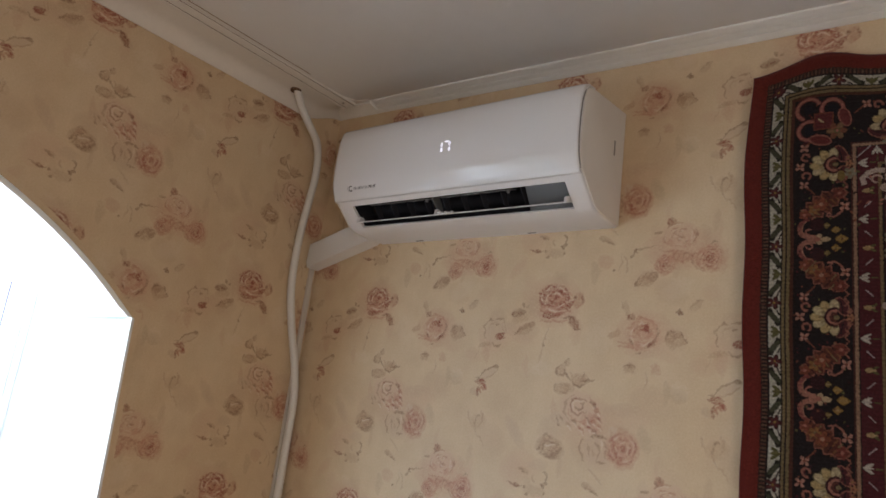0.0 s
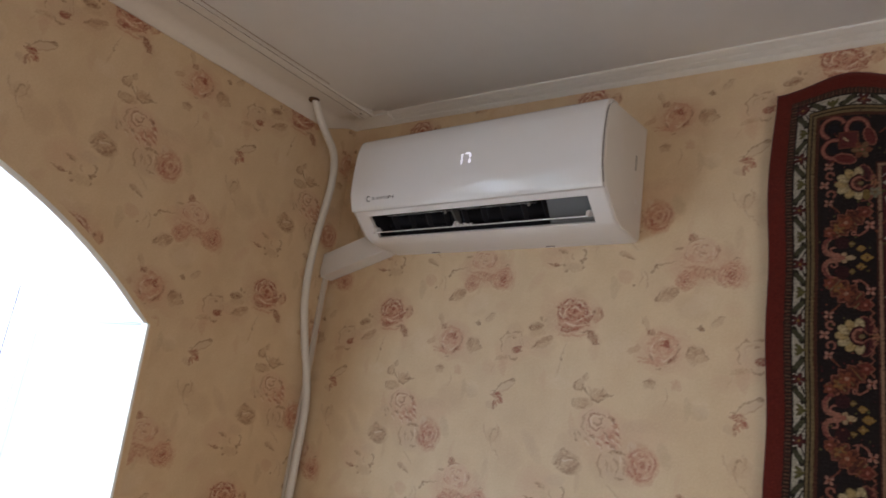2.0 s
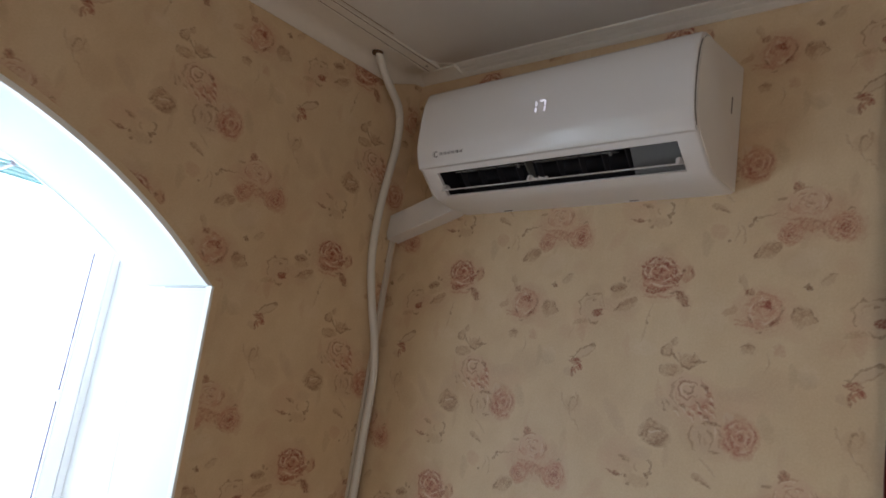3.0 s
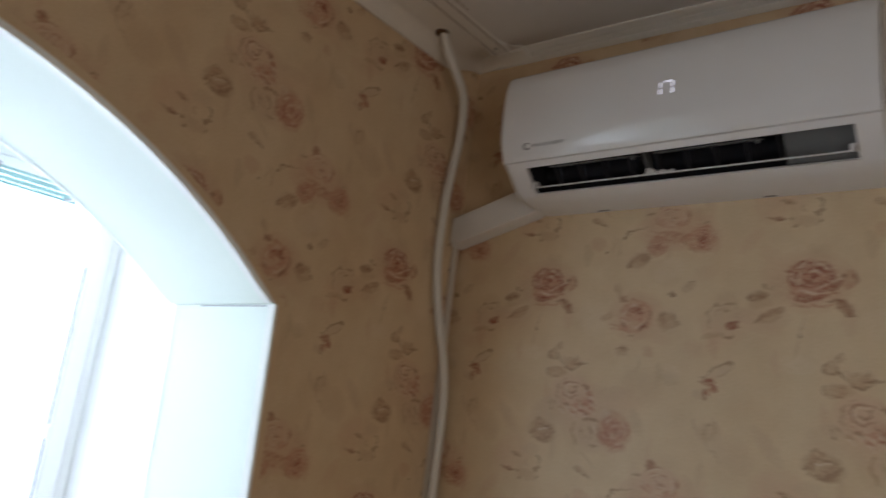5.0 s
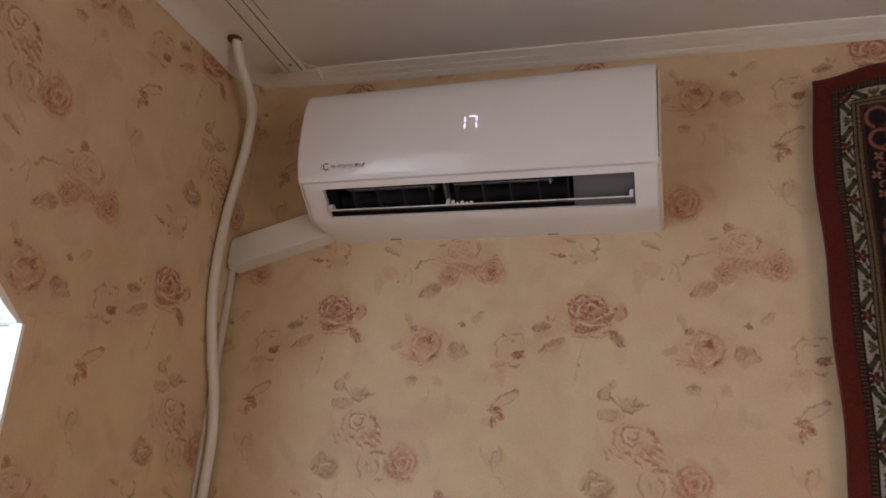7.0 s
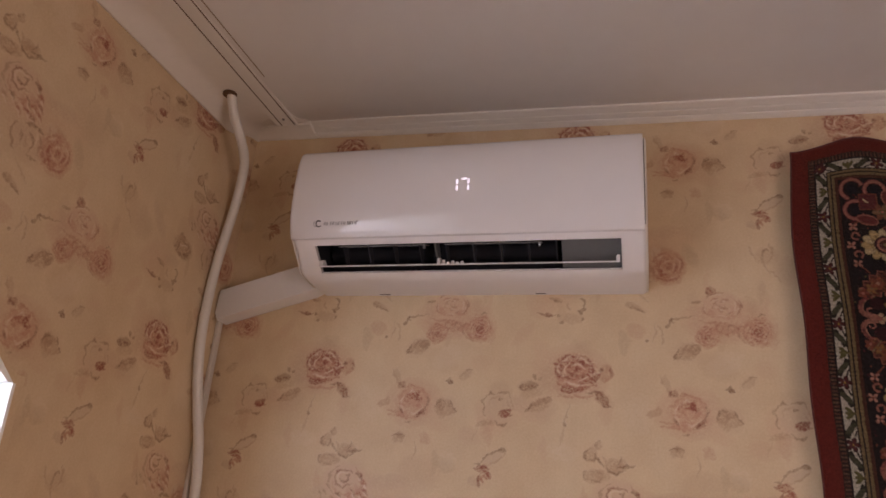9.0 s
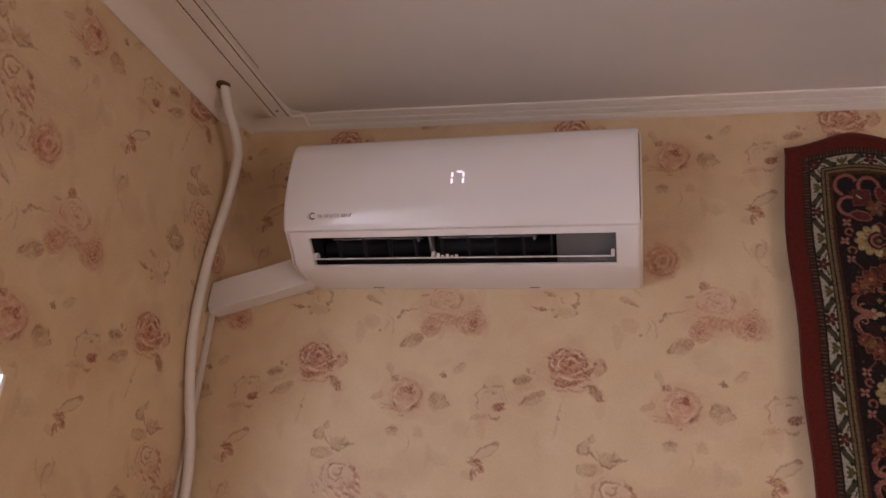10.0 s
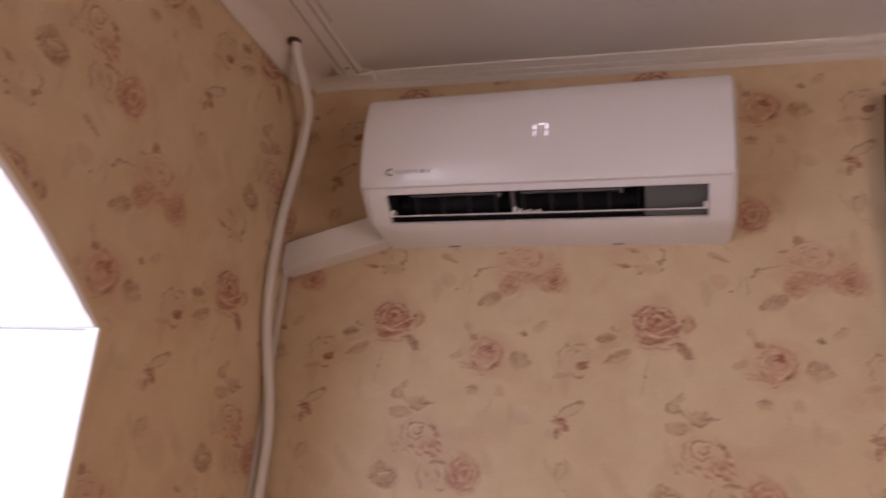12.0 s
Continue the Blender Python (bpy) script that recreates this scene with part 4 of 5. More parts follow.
def pale_bud(s):
    """The pale bud drawn in outline, with one red fold."""
    m = Motif(s, 0.1100, 1.9950, 0.51)
    m.blot(2, 0, 60, 58, lerp(GREY, LIGHT, 0.45), 0.30)
    m.blot(-40, -66, 34, 13, lerp(GREY, SLATE, 0.1), 0.50, 14)
    m.line([(-44, 42), (-56, 12), (-52, -20), (-42, -42)], 4.0, lerp(SLATE, GREY, 0.35), 0.65)
    m.line([(-42, 40), (-26, 50), (-10, 46)], 4.6, SLATE, 0.60)
    m.line([(0, 46), (20, 52), (38, 48), (52, 30)], 4.0, SLATE, 0.60)
    m.line([(54, 26), (60, 4), (56, -14)], 3.6, GREY, 0.60)
    m.arc(4, 10, 32, 70, 200, 3.2, GREY, 0.40)
    m.blot(12, 28, 6, 6, SLATE, 0.75)
    m.line([(34, 20), (44, 6), (46, -8)], 3.4, GREY, 0.50)
    m.blot(31, -26, 22, 15, RED, 0.90, 10, 2.6)
    m.line([(10, -22), (26, -12), (44, -20), (60, -32)], 4.2, BROWN, 0.60)
    m.line([(22, -36), (40, -36), (58, -32)], 4.6, RED, 0.75)
    m.line([(-8, -50), (6, -68), (26, -70), (42, -62)], 4.4, SLATE, 0.65)
    m.line([(-70, -84), (-90, -120), (-92, -140)], 3.4, GREY, 0.22)


def red_sprig(s):
    """A red sprig under a leaf drawn in outline."""
    m = Motif(s, 0.0905, 1.8740, 0.50)
    m.blot(34, 50, 46, 18, lerp(GREY, LIGHT, 0.4), 0.45, 32)
    m.line([(-18, 24), (4, 52), (34, 72), (62, 80), (84, 78)], 4.0, lerp(SLATE, LEAF, 0.4), 0.70)
    m.line([(84, 74), (66, 50), (40, 30), (6, 22)], 3.6, GREY, 0.75)
    m.line([(48, 76), (66, 80), (84, 76)], 5.6, lerp(LEAF, SLATE, 0.5), 0.80)
    m.line([(-36, 20), (-24, 24), (-14, 20)], 3.6, SLATE, 0.4)
    m.blot(-40, -42, 24, 13, lerp(GREY, LIGHT, 0.2), 0.40, -30)
    m.line([(-34, 2), (-18, 12), (2, 14), (22, 10)], 6.5, RED, 0.90)
    m.line([(-28, -6), (-8, 0), (8, -2), (22, -10)], 6.0, lerp(RED, ROSE, 0.3), 0.85)
    m.blot(12, -20, 15, 14, ROSE, 0.80, -40, 2.0)
    m.line([(0, -8), (12, -18), (24, -34)], 5.0, RED, 0.70)
    m.line([(-12, -10), (-18, -34), (-20, -60)], 6.0, lerp(RED, BROWN, 0.4), 0.80)
    m.line([(-4, -14), (-8, -32), (-2, -48)], 4.0, ROSE, 0.60)


def three_roses(s):
    """A faded group of three roses with a bud, a leaf and a thorny stem."""
    m = Motif(s, 0.5290, 2.2010, 0.50)
    m.blot(14, -60, 150, 84, lerp(BLUSH, PINK, 0.30), 0.34, 0, 1.3)
    m.line([(-92, -50), (-130, -50), (-176, -60), (-196, -86)], 3.6, lerp(SLATE, GREY, 0.3), 0.55)
    m.blot(-198, -84, 7, 8, SLATE, 0.65)
    m.blot(-176, -62, 6, 5, SLATE, 0.6)
    # bud above
    m.blot(-36, 54, 20, 17, lerp(PINK, BROWN, 0.3), 0.65, 15)
    m.line([(-52, 48), (-40, 40), (-24, 44)], 5.0, BROWN, 0.65)
    m.line([(-36, 74), (-30, 62), (-20, 58)], 4.2, SLATE, 0.6)
    m.line([(-48, 60), (-36, 60), (-30, 50)], 3.6, BROWN, 0.5)
    # pale upper rose
    m.blot(0, -6, 72, 54, lerp(BLUSH, LIGHT, 0.25), 0.60, 0, 2.0)
    m.blot(-46, -30, 26, 16, PINK, 0.40, -30)
    m.blot(40, -36, 30, 16, PINK, 0.40, 20)
    m.line([(-104, 10), (-92, 6), (-78, 9)], 5.2, SLATE, 0.55)
    for k in range(22):
        q, a = rnd.choice((18, 30, 44, 58, 66)), rnd.uniform(0, 360)
        m.arc(rnd.uniform(-4, 4), -4 + rnd.uniform(-3, 3), q, a, a + rnd.uniform(22, 52), rnd.uniform(3.4, 4.8), lerp(lerp(PINK, BROWN, rnd.random() * 0.7), GREY, rnd.random() * 0.4), rnd.uniform(0.45, 0.80), 0.80)
        m.arc(0, -4, q - 6, a + 6, a + 36, 3.4, LIGHT, 0.40, 0.80)
    m.arc(2, -6, 12, 170, 380, 4.4, lerp(BROWN, ROSE, 0.4), 0.60, 0.8)
    m.arc(0, -4, 70, 340, 385, 5.0, lerp(BROWN, PINK, 0.3), 0.55, 0.8)
    # loops between the lower roses
    for x, y in ((-12, -92), (10, -100), (30, -92), (50, -104), (66, -96)):
        m.arc(x, y, 11, rnd.uniform(0, 60), rnd.uniform(150, 260), 4.2, lerp(BROWN, ROSE, rnd.random()), 0.55, 1.1)
        m.line([(x + 4, y - 6), (x + 2, y - 16), (x + 8, y - 26)], 3.6, lerp(BROWN, ROSE, rnd.random()), 0.45)
    m.blot(20, -96, 60, 26, lerp(PINK, BROWN, 0.15), 0.35)
    m.line([(-80, -62), (-44, -72), (-10, -70), (24, -76)], 4.6, lerp(PINK, BROWN, 0.25), 0.50)
    # lower roses
    for x, y, rx, ry, p in ((-54, -124, 44, 40, 0.8), (122, -104, 52, 50, 0.9)):
        m.blot(x, y, rx * 1.06, ry * 1.06, PINK, 0.62 * p, 0, 2.0)
        for q, n in ((0.92, 5), (0.68, 4), (0.42, 3)):
            for k in range(n):
                a = 360 * k / n + rnd.uniform(-15, 15) + 60 * q
                m.arc(x, y, rx * q, a, a + 260 / n, 4.8, lerp(RED, ROSE, rnd.random()) if q < 0.8 else lerp(ROSE, PINK, rnd.random()), rnd.uniform(0.6, 0.85) * p, ry / rx)
                m.arc(x, y, rx * (q - 0.12), a + 20, a + 220 / n, 3.6, lerp(LIGHT, PINK, 0.4), 0.6 * p, ry / rx)
        m.blot(x, y - 2, rx * 0.30, ry * 0.28, RED, 0.85 * p, 20, 2.2)
    m.arc(118, -106, 60, 180, 265, 4.0, lerp(GREY, PINK, 0.4), 0.60)
    m.line([(128, -44), (140, -40), (150, -46)], 5.0, SLATE, 0.65)
    m.leaf(-84, -162, -178, -212, 22, GREY, 0.85, SLATE, -1)
    m.blot(-100, -182, 20, 12, lerp(SLATE, GREY, 0.2), 0.5, 20)
    m.line([(-180, -214), (-166, -206), (-150, -196)], 5.4, SLATE, 0.75)


def grey_sprig(s):
    m = Motif(s, 0.3130, 1.8990, 0.50)
    m.blot(-52, 28, 26, 26, GREY, 0.50)
    for x, y, r, a in ((-58, 36, 15, 40), (-42, 22, 13, 200), (-62, 20, 10, 120)):
        m.arc(x, y, r, a, a + 230, 4.0, SLATE, 0.65)
    m.leaf(-32, 50, -14, 78, 10, GREY, 0.55)
    m.line([(-34, 30), (-20, 8), (-4, -14)], 5.4, SLATE, 0.75)
    m.line([(-8, 26), (2, 14), (2, -10)], 3.6, GREY, 0.55)
    m.blot(36, -4, 36, 25, GREY, 0.60, 12)
    m.line([(2, -6), (14, -28), (40, -34), (72, -16)], 4.6, SLATE, 0.70)
    m.line([(40, -8), (50, 12), (58, 28)], 4.0, SLATE, 0.65)
    m.line([(44, -12), (74, -8), (108, -2)], 5.0, SLATE, 0.75)
    m.line([(20, -12), (34, 4), (40, 14)], 3.4, GREY, 0.6)
    m.blot(-30, -46, 44, 22, GREY, 0.60, 8, 2.0)
    m.arc(-58, -46, 18, 90, 250, 3.4, lerp(SLATE, GREY, 0.3), 0.55)
    m.line([(-50, -34), (-30, -30), (-4, -40)], 3.4, lerp(SLATE, GREY, 0.4), 0.50)
    m.line([(-50, -58), (-28, -64), (0, -50)], 3.4, lerp(SLATE, GREY, 0.3), 0.50)


def trailing_roses(s):
    """Faded roses trailing down: a swirled one, a grey one in outline, a pink one beside it."""
    m = Motif(s, 0.3400, 1.8360, 0.60)
    m.blot(56, -64, 150, 92, lerp(BLUSH, GREY, 0.35), 0.28, -35, 1.2)
    m.blot(-78, -38, 34, 20, lerp(GREY, LIGHT, 0.3), 0.50, -20)
    for x, y in ((-92, -26), (-84, -44), (-76, -28)):
        m.line([(x, y), (x + 4, y - 10), (x + 12, y - 16)], 3.6, SLATE, 0.60)
    m.blot(6, -12, 84, 62, lerp(BLUSH, LIGHT, 0.3), 0.55, -30, 1.8)
    m.blot(44, -40, 44, 28, PINK, 0.45, -35)
    m.arc(-8, 10, 32, 30, 330, 4.2, lerp(BROWN, PINK, 0.25), 0.80, 0.9)
    m.arc(-6, 10, 16, 200, 440, 4.2, lerp(BROWN, SLATE, 0.3), 0.75, 0.9)
    m.arc(-6, 10, 24, 60, 260, 3.6, LIGHT, 0.60, 0.9)
    m.arc(2, 2, 54, 320, 420, 4.2, lerp(PINK, BROWN, 0.3), 0.65, 0.9)
    m.arc(-4, 0, 58, 110, 240, 3.8, lerp(SLATE, GREY, 0.5), 0.60, 0.9)
    m.arc(-2, 0, 46, 180, 300, 4.0, lerp(PINK, GREY, 0.3), 0.60, 0.9)
    for x, y, c in ((44, 22, BROWN), (60, 0, ROSE), (68, -26, RED), (50, -36, ROSE), (30, -32, BROWN), (38, -58, RED), (14, -46, PINK), (74, -50, ROSE), (8, -66, ROSE), (56, -66, BROWN), (-20, -44, SLATE), (-40, -56, GREY)):
        m.line([(x - 12, y + 8), (x, y + 3), (x + 10, y - 10)], 5.2, c, 0.80)
        m.line([(x - 7, y - 3), (x + 2, y - 6), (x + 10, y - 17)], 3.4, LIGHT, 0.60)
    # grey one in outline
    m = Motif(s, 0.3830, 1.7600, 0.60)
    m.blot(0, 0, 60, 56, lerp(GREY, LIGHT, 0.35), 0.45)
    m.line([(-58, 32), (-68, 4), (-58, -26), (-40, -44)], 4.0, lerp(SLATE, GREY, 0.3), 0.65)
    m.line([(-28, 40), (-10, 46), (14, 42), (34, 40)], 5.2, SLATE, 0.75)
    m.line([(-36, 18), (-34, -4), (-26, -22)], 3.6, SLATE, 0.55)
    m.line([(-14, 30), (4, 14), (8, -10), (-2, -30)], 4.0, SLATE, 0.65)
    m.line([(20, 30), (34, 10), (30, -18)], 4.4, lerp(SLATE, GREY, 0.2), 0.65)
    m.line([(-4, -36), (14, -40), (32, -34)], 4.0, SLATE, 0.60)
    m.line([(-20, 8), (-12, -8), (-14, -24)], 3.4, GREY, 0.60)
    m.line([(10, 34), (16, 16), (14, 0)], 3.4, LIGHT, 0.60)
    m.line([(-30, -62), (0, -84), (26, -106)], 4.0, GREY, 0.35)
    # pink one
    m = Motif(s, 0.4330, 1.7680, 0.60)
    m.blot(2, 0, 56, 60, lerp(PINK, BLUSH, 0.2), 0.65, 0, 1.9)
    m.blot(-30, 44, 15, 28, lerp(GREY, LIGHT, 0.5), 0.65, 20)
    m.line([(-40, 58), (-36, 30), (-44, 4)], 4.0, lerp(GREY, PINK, 0.4), 0.60)
    m.blot(-24, 0, 14, 34, ROSE, 0.60, 8)
    for a0, a1, q, w in ((95, 160, 46, 5.0), (180, 250, 48, 5.6), (255, 320, 46, 5.0), (330, 420, 44, 4.6), (60, 150, 28, 5.0), (170, 280, 30, 5.4), (300, 400, 26, 5.0)):
        m.arc(4, 2, q, a0, a1, w, lerp(RED, PINK, rnd.uniform(0.2, 0.7)), 0.75, 1.05)
        m.arc(4, 2, q - 7, a0 + 10, a1 - 10, 3.6, lerp(LIGHT, PINK, 0.3), 0.55, 1.05)
    m.blot(8, 2, 12, 13, lerp(RED, ROSE, 0.4), 0.80, 20, 2.0)
    m.blot(-10, -34, 22, 12, ROSE, 0.60, -20)


def slate_bud(s):
    m = Motif(s, 0.2770, 1.7540, 0.60)
    m.blot(0, -2, 52, 36, lerp(SLATE, GREY, 0.65), 0.50, -10, 1.8)
    m.blot(-14, 28, 22, 12, GREY, 0.60, 20)
    m.line([(-50, -16), (-44, -2), (-36, 8)], 4.2, SLATE, 0.65)
    m.line([(-36, -20), (-28, -4), (-18, 10)], 4.2, SLATE, 0.60)
    m.line([(-24, -26), (-2, -34), (22, -22), (46, 4)], 7.5, lerp(SLATE, BROWN, 0.3), 0.80)
    m.line([(46, 6), (20, 14), (-4, 20), (-24, 16)], 4.6, SLATE, 0.70)
    m.line([(-14, -10), (8, -12), (28, 2)], 4.2, lerp(SLATE, PINK, 0.25), 0.65)
    m.line([(-20, 2), (0, 6), (22, 10)], 4.4, LIGHT, 0.60)
    m.line([(-30, 36), (-14, 40), (4, 32)], 4.0, SLATE, 0.60)


def loose_marks(s):
    """Broken twigs, a thorny spray, faint buds."""
    m = Motif(s, 0.200, 2.180, 0.54)
    m.line([(-34, 4), (0, 0), (32, -4)], 4.8, lerp(BROWN, ROSE, 0.3), 0.65)
    m.line([(-10, -2), (12, -6), (34, -2)], 4.4, BROWN, 0.55)
    m.blot(46, -4, 4, 5, SLATE, 0.7)
    m.blot(94, -14, 46, 18, GREY, 0.24)
    m.line([(114, 18), (126, 16), (130, 6), (126, 0)], 4.8, SLATE, 0.75)
    m.blot(132, -18, 5, 6, SLATE, 0.7)
    m.line([(48, -34), (58, -32), (64, -26)], 4.0, lerp(SLATE, GREY, 0.2), 0.6)
    m.leaf(286, 44, 352, 12, 8, GREY, 0.65, SLATE, -1)
    m.line([(434, -28), (440, -16), (450, -18), (446, -30)], 4.0, SLATE, 0.65)
    m.line([(398, -36), (412, -70), (410, -108)], 3.6, GREY, 0.40)
    m.line([(382, -30), (388, -60), (378, -100)], 3.4, GREY, 0.30)
    m.blot(356, -94, 5, 5, SLATE, 0.55)
    m.blot(320, -60, 34, 26, PINK, 0.14)
    # open outlined bud on a bent stalk
    m = Motif(s, 0.0890, 1.7890, 0.60)
    m.blot(4, -2, 36, 28, GREY, 0.20)
    m.line([(-10, -10), (-8, 14), (6, 24), (12, 16)], 4.4, SLATE, 0.60)
    m.line([(14, 40), (24, 22), (20, 0), (6, -24)], 3.6, GREY, 0.60)
    m.line([(-8, -12), (-4, -34), (2, -50)], 3.6, GREY, 0.55)
    m.line([(-46, 36), (-40, 10), (-26, -16)], 3.4, GREY, 0.40)
    m.line([(4, -50), (22, -62), (40, -84)], 3.4, GREY, 0.40)
    # sprig near the group
    m = Motif(s, 0.2200, 1.6960, 0.60)
    m.line([(-20, 14), (-2, 6), (18, 2)], 5.2, lerp(SLATE, BROWN, 0.3), 0.70)
    m.blot(4, 10, 18, 8, GREY, 0.5, -15)
    m.line([(74, 8), (86, 10), (92, -6), (88, -24)], 4.2, SLATE, 0.60)
    m.line([(40, -4), (36, -18), (48, -30)], 3.6, GREY, 0.50)
    m.blot(52, 30, 36, 20, lerp(GREY, LIGHT, 0.3), 0.30)
    m.blot(90, -26, 6, 6, SLATE, 0.6)
    m = Motif(s, 0.0100, 2.0400, 0.51)
    m.line([(-16, 0), (0, 7), (14, -4)], 6.0, SLATE, 0.65)
    m.leaf(40, 10, 92, 50, 12, GREY, 0.35)
    # small dark petal, and faint leaves at mid height
    m = Motif(s, 0.5370, 2.0390, 0.51)
    m.blot(0, 0, 11, 8, lerp(SLATE, BROWN, 0.4), 0.80, 25, 2.2)


TILE = paper_tile()


def inside_arch(y, z):
    d = np.abs(y - ARCH_MID)
    return (d < ARCH_HALF + 0.02 + LEAN * np.maximum(0, 1.9 - z)) & (z < ARCH_Z + 0.028 + np.sqrt(np.maximum(0.0, ARCH_R ** 2 - np.minimum(d, ARCH_HALF) ** 2)))


def print_on(parent, place, us, step, keep):
    """Repeats the tile over a wall; place turns (u, v) into the world, step thins the grid."""
    nu, nv = TILE.nu // step, TILE.nv // step
    col, amt = TILE.col[::step, ::step][:nu, :nv], TILE.amt[::step, ::step][:nu, :nv]
    co, tone, amount, quads, base = [], [], [], [], 0
    i, j = np.meshgrid(np.arange(nu + 1), np.arange(nv + 1), indexing="ij")
    a, c = amt[i % nu, j % nv], col[i % nu, j % nv]
    number = np.arange((nu + 1) * (nv + 1)).reshape(nu + 1, nv + 1)
    corners = np.stack([number[:-1, :-1], number[1:, :-1], number[1:, 1:], number[:-1, 1:]], -1).reshape(-1, 4)
    strong = a.ravel()[corners].max(1) > 0.03
    for p in range(us[0], us[1]):
        for q in range(-3, 2):
            u = ((i / nu + p) * REP_U).ravel()
            v = ((j / nv + q) * REP_V + TILE_V).ravel() - 0.003 * u / REP_U
            ok = strong & keep(u, v)[corners].all(1)
            if not ok.any():
                continue
            used, faces = np.unique(corners[ok], return_inverse=True)
            co.append(place(u[used], v[used]))
            tone.append(c.reshape(-1, 3)[used])
            amount.append(a.ravel()[used])
            quads.append(faces.reshape(-1, 4) + base)
            base += len(used)
    co, quads = np.concatenate(co), np.concatenate(quads)
    me = bpy.data.meshes.new("rose_print")
    me.vertices.add(len(co))
    me.vertices.foreach_set("co", co.astype(np.float32).ravel())
    me.loops.add(quads.size)
    me.loops.foreach_set("vertex_index", quads.astype(np.int32).ravel())
    me.polygons.add(len(quads))
    me.polygons.foreach_set("loop_start", np.arange(0, quads.size, 4, dtype=np.int32))
    me.update(calc_edges=True)
    t = np.concatenate(tone)
    me.attributes.new("print_color", "FLOAT_COLOR", "POINT").data.foreach_set("color", np.concatenate([t, np.ones((len(t), 1))], 1).astype(np.float32).ravel())
    me.attributes.new("print_amount", "FLOAT", "POINT").data.foreach_set("value", np.concatenate(amount).astype(np.float32))
    me.materials.append(PAPER)
    ob = new("rose_print", me)
    ob.parent = parent
    ob.matrix_parent_inverse = parent.matrix_world.inverted()
    ob["label"] = "faded rose print"
    return ob


def on_north(u, v):
    return np.stack([u, np.full_like(u, -0.0004), v], 1)


def on_west(u, v):
    return np.stack([np.full_like(u, 0.0004), u - 0.470, v - 0.002], 1)


print_on(wall_n, on_north, (0, 3), 1, lambda u, v: (u > -0.001) & (v > 1.20) & (v < 2.63))
print_on(wall_n, on_north, (0, 7), 3, lambda u, v: (u > -0.001) & (u < 3.49) & (v > 0.08) & (v < 2.59) & ((u >= 1.571) | (v <= 1.20)))
print_on(wall_w, on_west, (-3, 1), 1, lambda u, v: (u < 0.469) & (v > 1.20) & (v < 2.615) & ~inside_arch(u - 0.470, v))
print_on(wall_w, on_west, (-8, 1), 3, lambda u, v: (u < 0.469) & (u > -3.5) & (v > 0.08) & (v < 2.57) & ((u <= -1.571) | (v <= 1.20)) & ~inside_arch(u - 0.470, v))


# ---- the wall carpet ----
CX0, CX1, CZ1, CZ0 = 1.187, 2.95, 2.512, 1.02
NIGHT, BIND, CREAM, WOOL = (0.012, 0.008, 0.008), (0.120, 0.016, 0.010), (0.37, 0.30, 0.165), (0.36, 0.335, 0.27)
OLIVE, PINKY, RUST, MAROON, GOLD, AMBER = (0.085, 0.078, 0.026), (0.270, 0.105, 0.072), (0.145, 0.043, 0.023), (0.062, 0.011, 0.013), (0.15, 0.106, 0.046), (0.24, 0.14, 0.034)

WINE, PALE, KNOT_Z = (0.035, 0.009, 0.012), (0.33, 0.165, 0.115), 1.70


def hang(x, z):
    """The sag of the cloth between its nails along the top, and its wavy edge."""
    k = max(0.0, min(1.0, (z - 2.25) / 0.26)) ** 2
    dz = -0.006
    for n in range(6):
        dz += 0.024 * math.exp(-((x - 1.318 - 0.34 * n) / 0.062) ** 2)
    dz -= 0.008 * math.exp(-((x - CX0) / 0.05) ** 2)
    e = max(0.0, 1 - (x - CX0) / 0.15)
    dx = e * (0.006 * math.exp(-((z - 2.52) / 0.06) ** 2) - 0.004 * math.exp(-((z - 2.24) / 0.13) ** 2) + 0.0025 * math.sin(z * 21))
    return x + dx, z + k * dz


def bulge(x, z):
    return -0.0155 - 0.021 * max(0.0, 1 - (x - CX0) / 0.217) * (0.75 + 0.25 * math.sin(z * 6.0 + 1.5)) - 0.003 * math.sin(x * 7 + 1) * math.sin(z * 5) - 0.004 * max(0.0, math.sin((x - 1.15) * 18)) * max(0.0, min(1, (z - 2.3) / 0.2))


